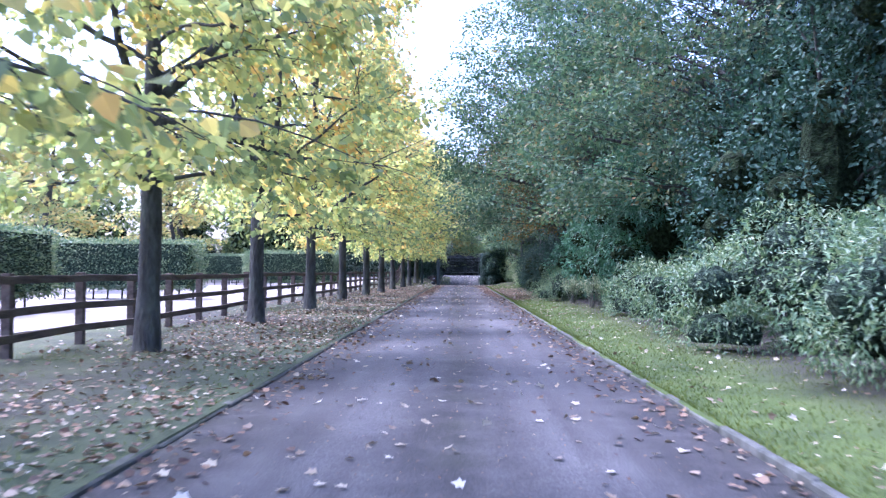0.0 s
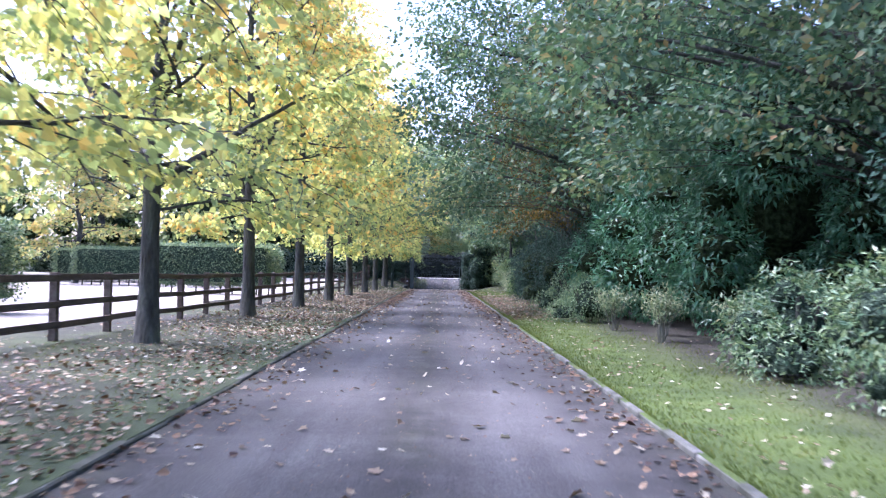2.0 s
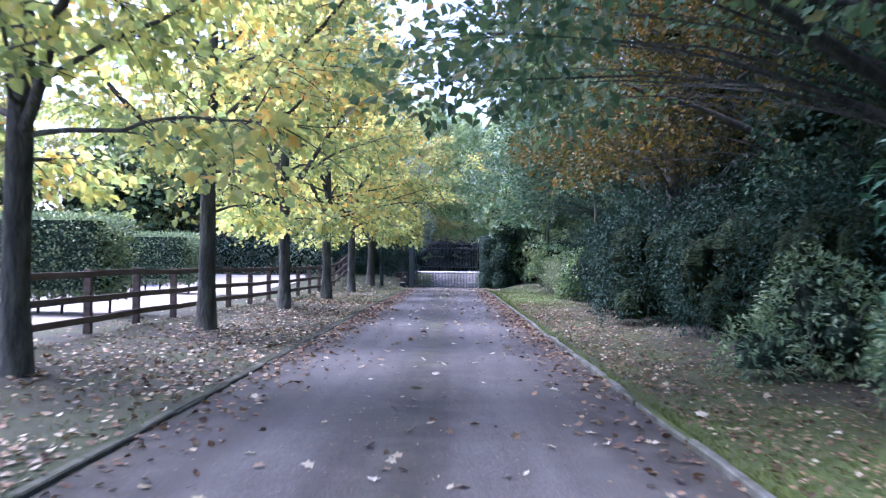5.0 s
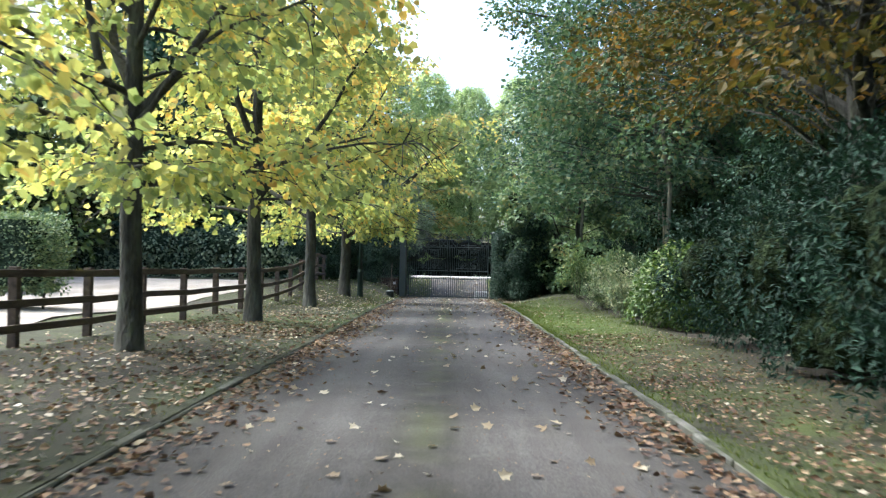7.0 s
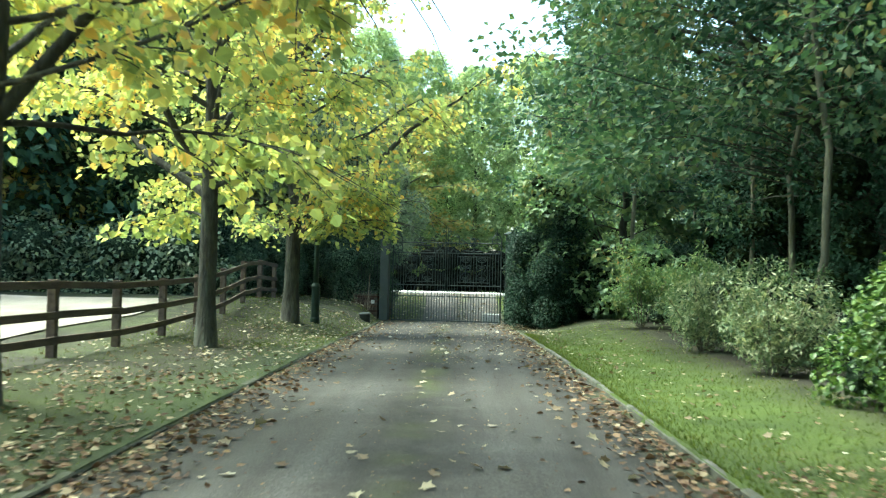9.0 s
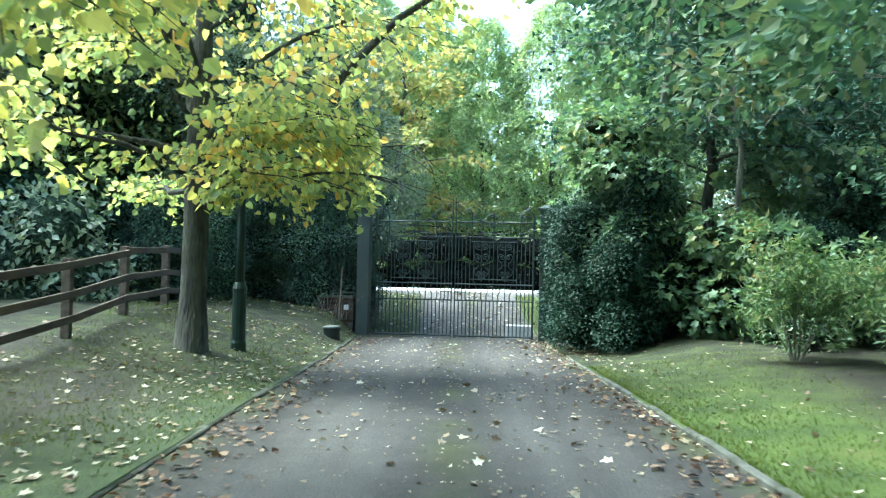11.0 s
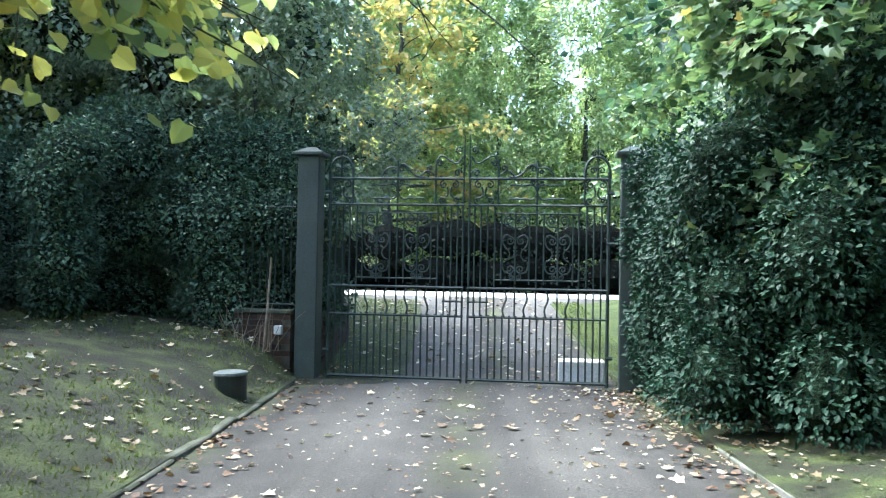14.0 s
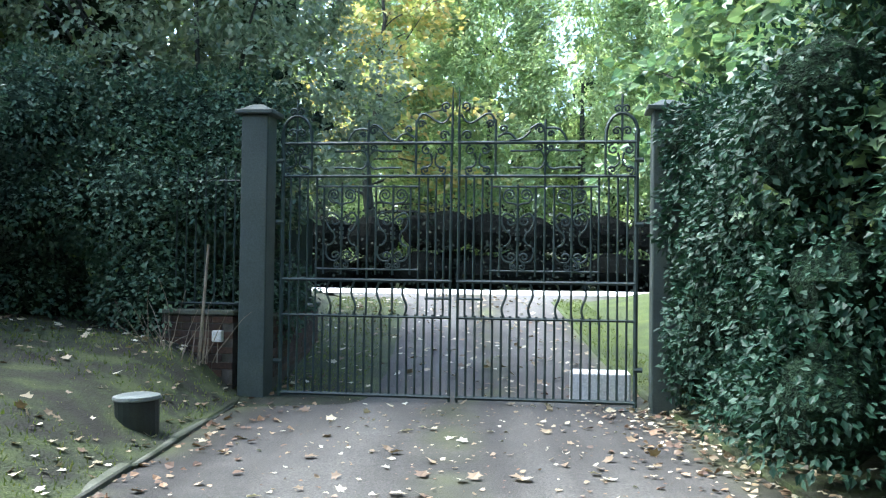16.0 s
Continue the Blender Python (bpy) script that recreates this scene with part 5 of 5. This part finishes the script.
def lamp_post():
    thing = new("lamp_post")
    v, f = lathe([(0.115, -0.1), (0.115, 0.10), (0.10, 0.14), (0.10, 0.80), (0.105, 0.84), (0.112, 0.88), (0.09, 0.93), (0.072, 0.97)], 12)
    from_arrays("base", v, f, GREEN_PAINT, thing)
    v, f = lathe([(0.066, 0.95), (0.058, 1.7), (0.052, 2.32), (0.064, 2.34), (0.064, 2.40), (0.05, 2.42), (0.045, 2.52), (0.075, 2.60)], 14)
    from_arrays("column", v, f, GREEN_PAINT, thing, smooth=True)
    v, f = tubes([([(-0.24, 0, 2.36), (0.24, 0, 2.36)], 0.013)], 5)
    from_arrays("ladder_bar", v, f, GREEN_PAINT, thing)
    lines = []
    for k in range(4):
        a = math.pi / 4 + k * math.pi / 2
        lines.append(([(0.10 * math.cos(a), 0.10 * math.sin(a), 2.60), (0.19 * math.cos(a), 0.19 * math.sin(a), 2.98)], 0.012))
    v, f = tubes(lines, 4)
    lantern = from_arrays("lantern", v, f, IRON, thing, "four-sided black lantern")
    for k in range(4):
        a, b = math.pi / 4 + k * math.pi / 2, math.pi / 4 + (k + 1) * math.pi / 2
        q = [(r * math.cos(t), r * math.sin(t), z) for r, t, z in ((0.092, a, 2.61), (0.092, b, 2.61), (0.182, b, 2.975), (0.182, a, 2.975))]
        from_arrays("pane", q, [(0, 1, 2, 3)], GLASS, lantern)
    v, f = lathe([(0.24, 2.98), (0.24, 3.0), (0.12, 3.10), (0.07, 3.12), (0.06, 3.18), (0.015, 3.22), (0.02, 3.28), (0.004, 3.32)], 4)
    from_arrays("roof", v, f, IRON, lantern)
    thing.matrix_basis = pose(-3.58, 75.05, land(-3.58, 75.05), 0, 0, 20)
    return tagged(thing, "dark green cast-iron lamp post with a lantern", "street lamp")


lamp_post()

# ---------------------------------------------------------------- ivy, hollies and trees round the gates


def bank_of_leaves(name, seed, blobs, count, size, shape, material, label, category="hedge", inside=SHADE_FILL, core=0.74, root=None):
    rng = np.random.default_rng(seed)
    thing = new(name)
    if root:
        foot, head = np.array((root[0], root[1], -0.1)), np.array((root[0] + 0.1, root[1] - 0.05, 1.6))
        v, f = tubes([([foot, (foot + head) / 2, head], [0.11, 0.09, 0.075])], 8)
        from_arrays("trunk", v, f, BARK, thing, smooth=True)
        for b in blobs[::4]:
            tip = np.array(b[:3])
            line = [head + (tip - head) * t + np.array((rng.normal(0, 0.06), rng.normal(0, 0.06), 0.25 * math.sin(math.pi * t))) * (0 < t < 1) for t in np.linspace(0, 1, 6)]
            v, f = tubes([(line, np.linspace(0.045, 0.012, 6))], 5)
            from_arrays("limb", v, f, BARK, thing, smooth=True)
    v, f = foliage(rng, blobs, count, size, shape, (0.78, 1.08), floor=0.05)
    tagged(from_arrays("foliage", v, f, material, thing), kind="stuff")
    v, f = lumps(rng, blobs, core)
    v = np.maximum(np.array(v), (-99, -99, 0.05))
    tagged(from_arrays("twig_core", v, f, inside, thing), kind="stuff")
    return tagged(thing, label, category)


rb = np.random.default_rng(600)
ivy = []
for x in np.arange(1.72, 6.3, 0.5):
    front, top = 78.12 + 0.35 * math.sin(1.9 * x) + 0.25 * math.sin(4.3 * x + 1) - 0.12 * (x - 1.8), 2.55 - 0.9 * step(2.7, 3.6, x) + 0.4 * math.sin(2.3 * x + 1) + 0.3 * math.sin(5.1 * x)
    for z in np.arange(0.3, top, 0.5):
        for y in (front, front + 0.8) if z < top - 0.5 and x > 2.3 else (front, front + 0.8, front + 1.6, front + 2.2):
            ivy.append((x + rb.uniform(-0.06, 0.16), y + rb.uniform(-0.22, 0.22) + 0.06 * z, z + rb.uniform(-0.18, 0.18), rb.uniform(0.34, 0.58), rb.uniform(0.38, 0.62), rb.uniform(0.36, 0.6)))
for z in np.arange(0.3, 2.7, 0.42):
    ivy.append((1.60 + rb.uniform(-0.05, 0.10), 80.75 + rb.uniform(-0.15, 0.15), z, 0.30, 0.36, 0.36))
    ivy.append((1.78 + rb.uniform(-0.05, 0.10), 80.95 + rb.uniform(-0.15, 0.15), z, 0.34, 0.4, 0.36))
bank_of_leaves("ivy_hedge", 601, ivy, 84000, (0.04, 0.078), SMALL, LEAF_IVY, "thick dark ivy hedge against the gate pillar", inside=IVY_INSIDE, core=0.70)
over = [(2.0 + 4.0 * rb.uniform(0, 1) ** 1.3, rb.uniform(77.9, 80.8), 0, rb.uniform(0.4, 0.75), rb.uniform(0.4, 0.75), rb.uniform(0.25, 0.45)) for _ in range(100)]
over = [(x, y - 0.6 * max(0.0, x - 2.8), rb.uniform(1.3, 4.6) if x < 3.1 else rb.uniform(0.5, 2.1), p, q, r) for x, y, _, p, q, r in over]
bank_of_leaves("sycamore_boughs", 604, over, 14000, (0.09, 0.17), LOBED, LEAF_SYCAMORE, "sycamore boughs with broad lobed leaves over the ivy", "tree", SHADE_FILL, 0.4, (4.4, 80.2))
yew = []
for x in np.arange(-8.4, -2.9, 0.9):
    for z in np.arange(0.2, 1.95, 0.85):
        front = 82.4 + 0.10 * (x + 4.0) ** 2 * 0.15
        yew.append((x + rb.uniform(-0.3, 0.3), front + rb.uniform(-0.25, 0.35) + 0.10 * z, 0.75 + z + rb.uniform(-0.2, 0.2), rb.uniform(0.65, 0.95), rb.uniform(0.65, 0.95), rb.uniform(0.6, 0.85)))
for z in np.arange(0.4, 2.6, 0.5):
    yew.append((-5.4 + rb.uniform(-0.5, 0.4), 80.9 + rb.uniform(-0.3, 0.3), 0.7 + z * 0.8, 0.42, 0.42, 0.4))
    yew.append((-6.6 + rb.uniform(-0.5, 0.4), 80.6 + rb.uniform(-0.3, 0.3), 0.7 + z * 0.8, 0.45, 0.45, 0.4))
bank_of_leaves("holly_hedge", 602, yew, 84000, (0.042, 0.076), SMALL, LEAF_HOLLY, "tall dark holly hedge behind the grass bank", inside=INSIDE, core=0.76)
high = [(rb.uniform(-7.6, -2.0), rb.uniform(82.5, 85.5), 0, rb.uniform(0.55, 0.9), rb.uniform(0.55, 0.9), rb.uniform(0.45, 0.75)) for _ in range(82)]
high = [(x, y, rb.uniform(2.6 if x < -2.6 else 1.9 + (x + 2.6) * 1.1, 7.0), p, q, r) for x, y, _, p, q, r in high]
bank_of_leaves("overhanging_holly", 603, high, 50000, (0.065, 0.12), SMALL, LEAF_HOLLY_LIGHT, "holly boughs reaching over the gate pillar", "tree", INSIDE, 0.12, (-3.7, 84.0))
for x, y, rz, q in ((-7.2, 87.0, 70, 1.3), (-11.4, 88.0, 200, 1.4)):
    copy_thing(hawthorn, pose(x, y, land(x, y), 0, 0, rz) @ Matrix.Scale(q, 4))

rb = np.random.default_rng(610)
# Hedge with the deep shade under the far trees in its colour.
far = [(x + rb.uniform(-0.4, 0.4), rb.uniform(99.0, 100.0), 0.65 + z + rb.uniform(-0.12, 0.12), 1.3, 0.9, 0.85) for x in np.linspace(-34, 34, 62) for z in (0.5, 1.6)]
bank_of_leaves("lane_hedge", 611, far, 20000, (0.10, 0.16), SMALL, LEAF_HEDGE_SHADE, "hedge along the far side of the lane, deep shade put into its near-black leaves", inside=SHADE_INSIDE)


def cypress(seed, h, r, count):
    rng = np.random.default_rng(seed)
    thing = new("cypress")
    bm = int(count / 26)
    k, a = rng.uniform(0.02, 1, bm) ** 0.9, rng.uniform(0, 6.283, bm)
    wide = r * (1 - k) ** 0.5 * rng.uniform(0.55, 1.10, bm)
    k, a, wide, t = np.repeat(k, 26), np.repeat(a, 26), np.repeat(wide, 26), np.tile(np.linspace(0, 1, 26), bm)
    p = np.column_stack([wide * np.cos(a), wide * np.sin(a), 0.3 + h * k])
    d = np.column_stack([np.cos(a), np.sin(a), -0.1 - 0.6 * t])
    p = p + d * (t * 0.55)[:, None] + rng.normal(0, 0.16, (count, 3)) * (0.5 + t)[:, None]
    up = np.column_stack([np.cos(a), np.sin(a), np.full(count, 0.9)]) + turned(rng, count, 0.4)
    v, f = leaves(rng, p, d + turned(rng, count, 0.45), up, rng.uniform(0.14, 0.32, count), LANCE)
    tagged(from_arrays("crown", v, f, LEAF_CYPRESS, thing), kind="stuff")
    v, f = lathe([(0.26, -0.1), (0.2, h * 0.15), (0.12, h * 0.35), (0.05, h * 0.55)], 8)
    from_arrays("trunk", v, f, BARK, thing)
    return tagged(thing, "tall bright green cypress with drooping sprays", "tree", "cypresses beyond the lane")


for x, y, rz, q in ((-1.5, 118, 40, 1.7), (-12, 116, 120, 1.6), (10, 117, 220, 1.7), (22, 118, 10, 1.6)):
    copy_thing(field_green, pose(x, y, land(x, y), 0, 0, rz) @ Matrix.Scale(q, 4))
cyp = cypress(621, 13.5, 3.4, 26 * 960)
place(cyp, 4.0, 105.4)
for x, y, rz, q in ((-5.4, 105.5, 50, 1.1), (0.7, 106.4, 130, 0.96), (7.4, 105.6, 20, 1.1), (-2.3, 107.6, 150, 1.05), (10.8, 106.6, 200, 1.15)):
    copy_thing(cyp, pose(x, y, land(x, y), 0, 0, rz) @ Matrix.Scale(q, 4))
for x, y, rz in ((14.5, 106.0, 140), (-13.0, 103.0, 220)):
    copy_thing(field_tree, pose(x, y, land(x, y), 0, 0, rz))
copy_thing(field_tree, pose(-3.2, 102.4, land(-3.2, 102.4), 0, 0, 300) @ Matrix.Scale(1.15, 4))
copy_thing(sycamore, pose(4.6, 88.6, land(4.6, 88.6), 0, 0, 120))
for x, y, rz in ((-16, 108, 50), (-24, 106, 150), (20, 106, 250), (28, 104, 20), (24, 112, 90)):
    copy_thing(woody, pose(x, y, land(x, y), 0, 0, rz))


rb = np.random.default_rng(630)
mixed = [(x + rb.uniform(-0.3, 0.3), 78.6 - 0.03 * (x + 8) + rb.uniform(-0.6, 0.6), z + rb.uniform(-0.2, 0.2), rb.uniform(0.7, 1.1), rb.uniform(0.7, 1.0), rb.uniform(0.55, 0.85)) for x in np.arange(-30, -7.0, 0.9) for z in (0.5, 1.2, 2.0)]
bank_of_leaves("mixed_hedge", 631, mixed, 20000, (0.12, 0.2), SMALL, LEAF_HOLLY_LIGHT, "loose grey-green hedge at the end of the yard", inside=INSIDE)

# ---------------------------------------------------------------- fallen leaves and grass


def scatter(name, seed, xs, ys, size, shape, material, label, lift=0.012, curlup=0.35):
    rng = np.random.default_rng(seed)
    n = len(xs)
    p = np.column_stack([xs, ys, [max(land(x, y), rise(y) + 0.022 * (1 - ((x - middle(y)) / 1.97) ** 2) if abs(x - middle(y)) < 2.0 else -9) + lift for x, y in zip(xs, ys)]])
    a = rng.uniform(0, 6.283, n)
    v, f = leaves(rng, p, np.column_stack([np.cos(a), np.sin(a), rng.normal(0.1, 0.12, n)]), np.array((0, 0, 1.0)) + turned(rng, n, curlup), rng.uniform(*size, n), shape)
    return tagged(from_arrays(name, v, f, material), label, "fallen leaves", kind="stuff")


rs = np.random.default_rng(700)
ys = rs.uniform(2, 82, 34000)
patchy = np.array([noise.noise(Vector((0.0, y * 0.35, 3.0))) for y in ys])
xs = np.array([middle(y) for y in ys]) - 2.05 - np.abs(rs.normal(1.15, 1.35, len(ys)))
keep = (xs > -6.8) & (rs.uniform(0, 1, len(ys)) < 0.55 + 0.7 * patchy)
low, top = keep & (ys < 64), keep & (ys >= 64)
pale = low & (rs.uniform(0, 1, len(ys)) < 0.4)
low &= ~pale
scatter("pale_leaf_litter", 712, xs[pale], ys[pale], (0.04, 0.085), POINTED, LITTER_PALE, "pale fallen leaves on the verge under the avenue")
scatter("verge_leaf_litter", 701, xs[low], ys[low], (0.04, 0.085), POINTED, LITTER, "brown and russet fallen leaves on the verge")
scatter("bank_leaf_litter", 709, xs[top][::3], ys[top][::3], (0.04, 0.085), LOBED, LITTER_PALE, "pale and brown fallen leaves on the grass bank")
ys = rs.uniform(2, 83, 3600)
sd = rs.choice([-1, 1], len(ys))
xs = np.array([middle(y) for y in ys]) + sd * (1.97 - np.abs(rs.normal(0, 0.34, len(ys))))
scatter("gutter_leaves", 702, xs, ys, (0.04, 0.085), POINTED, LITTER, "fallen leaves gathered along the edges of the drive")
ys = rs.uniform(3, 83, 1100)
xs = np.array([middle(y) for y in ys]) + rs.uniform(-1.9, 1.9, len(ys))
scatter("drive_leaves", 703, xs, ys, (0.05, 0.105), LOBED, LITTER_PALE, "pale fallen leaves scattered on the asphalt")
ys = rs.uniform(3, 80, 1500)
xs = np.array([middle(y) for y in ys]) + 2.2 + np.abs(rs.normal(0, 1.3, len(ys)))
scatter("lawn_leaves", 704, xs, ys, (0.03, 0.075), LOBED, LITTER_PALE, "pale fallen leaves scattered on the lawn", 0.03)

ys = rs.uniform(36, 59, 6000)
xs = np.array([middle(y) for y in ys]) + 2.15 + np.abs(rs.normal(0.7, 0.8, len(ys)))
scatter("beech_litter", 705, xs, ys, (0.03, 0.07), SMALL, LITTER, "brown beech leaves on the lawn under the beech", 0.03)
ys = rs.normal(55, 8, 4200)
sd = rs.choice([-1, 1], len(ys))
xs = np.array([middle(y) for y in ys]) + sd * (1.95 - np.abs(rs.normal(0, 0.30, len(ys))))
keep = (ys > 40) & (ys < 80)
scatter("drifted_leaves", 706, xs[keep], ys[keep], (0.035, 0.08), POINTED, LITTER, "russet leaves drifted along the drive under the beech")
ys = 81.2 - np.abs(rs.normal(0, 2.4, 420))
xs = np.array([middle(y) for y in ys]) + 2.25 - np.abs(rs.normal(0, 0.55, len(ys))) + 0.06 * (81.2 - ys)
scatter("ivy_foot_leaves", 710, xs, ys, (0.03, 0.07), POINTED, LITTER_PALE, "pale fallen leaves gathered at the foot of the ivy", 0.02)
ys = rs.uniform(82.2, 92, 480)
xs = np.array([middle(y) for y in ys]) + rs.uniform(-2.0, 2.0, len(ys))
scatter("apron_leaves", 707, xs, ys, (0.05, 0.11), LOBED, LITTER_PALE, "fallen leaves on the grass and drive behind the gates", 0.03)
ys = rs.uniform(66, 81.3, 1500)
xs = np.array([middle(y) for y in ys]) + np.clip(rs.normal(0.5, 1.3, len(ys)), -1.95, 1.95)
scatter("leaf_bits", 711, xs, ys, (0.018, 0.05), POINTED, LITTER_PALE, "small pale bits of leaf on the asphalt before the gates", 0.008, 0.3)
ys = rs.uniform(3.5, 83, 9000)
xs = np.array([middle(y) for y in ys]) + np.clip(rs.normal(0, 1.3, len(ys)), -1.95, 1.95)
scatter("leaf_crumbs", 708, xs, ys, (0.012, 0.035), SMALL, LITTER, "small bits of leaf and twig on the asphalt", 0.006, 0.2)
ys = np.concatenate([rs.uniform(3.5, 81, 78000), rs.uniform(68, 82, 12000)])
sd = rs.uniform(0, 1, len(ys)) < np.where(np.arange(len(ys)) < 78000, 0.80, 0.15)
keep = ~(sd & (ys > 75.5)) & ~(sd & (ys > 39) & (ys < 57) & (rs.uniform(0, 1, len(ys)) < 0.55))
ys, sd = ys[keep], sd[keep]
xs = np.array([middle(y) for y in ys]) + np.where(sd, 2.045 + rs.uniform(0, 1.55, len(ys)) ** 2, -2.03 - rs.uniform(0, 3.2, len(ys)) ** 1.1)
ya = rs.uniform(81.9, 91, 9000)
xa = np.array([middle(y) for y in ya]) + np.where(rs.uniform(0, 1, len(ya)) < 0.6, rs.uniform(-2.2, -0.95, len(ya)), rs.uniform(2.05, 2.6, len(ya)))
xs, ys = np.concatenate([xs, xa]), np.concatenate([ys, ya])
p = np.column_stack([xs, ys, [land(x, y) - 0.004 for x, y in zip(xs, ys)]])
n = len(p)
w = rs.normal(0, 1, (n, 2))
w /= np.linalg.norm(w, axis=1, keepdims=True)
hgt = rs.uniform(0.018, 0.045, n)
tip = p + np.column_stack([rs.normal(0, 0.4, n) * hgt, rs.normal(0, 0.4, n) * hgt, hgt])
half = np.column_stack([w * 0.006, np.zeros(n)])
v = np.stack([p - half, p + half, tip], 1).reshape(-1, 3)
tagged(from_arrays("grass", v, np.arange(3 * n).reshape(-1, 3), GRASS_BLADES), "short green grass on the verges", "grass", kind="stuff")

# ---------------------------------------------------------------- kerbs


def kerb(side, name):
    thing = new(name)
    stones = {}
    y = -3.0
    while y < (GATE_Y - 0.6 if side < 0 else 77.0):
        x = middle(y + 0.45) + (2.02 if side > 0 else -2.0)
        m = pose(x + random.uniform(-0.012, 0.012), y + 0.45, rise(y + 0.45) + random.uniform(-0.014, 0.006), math.degrees(math.atan(rise(y + 0.9) - rise(y))) + random.uniform(-0.6, 0.6), random.uniform(-3, 3), 0.38 + random.uniform(-0.7, 0.7))
        pale = side > 0
        if pale in stones:
            twin(stones[pale]).matrix_basis = m
        else:
            bm = bmesh.new()
            box(bm, -0.036 if pale else -0.052, -0.448, -0.15, 0.036, 0.448, 0.046 if pale else 0.034, 0.012)
            stones[pale] = part("kerb_stone", bm, STONE if pale else MOSSY_STONE, thing)
            stones[pale].matrix_basis = m
        y += 0.905
    return tagged(thing, "low mossy concrete kerb along the drive", "kerb", kind="structure")


kerb(-1, "kerb_west")
kerb(1, "kerb_east")
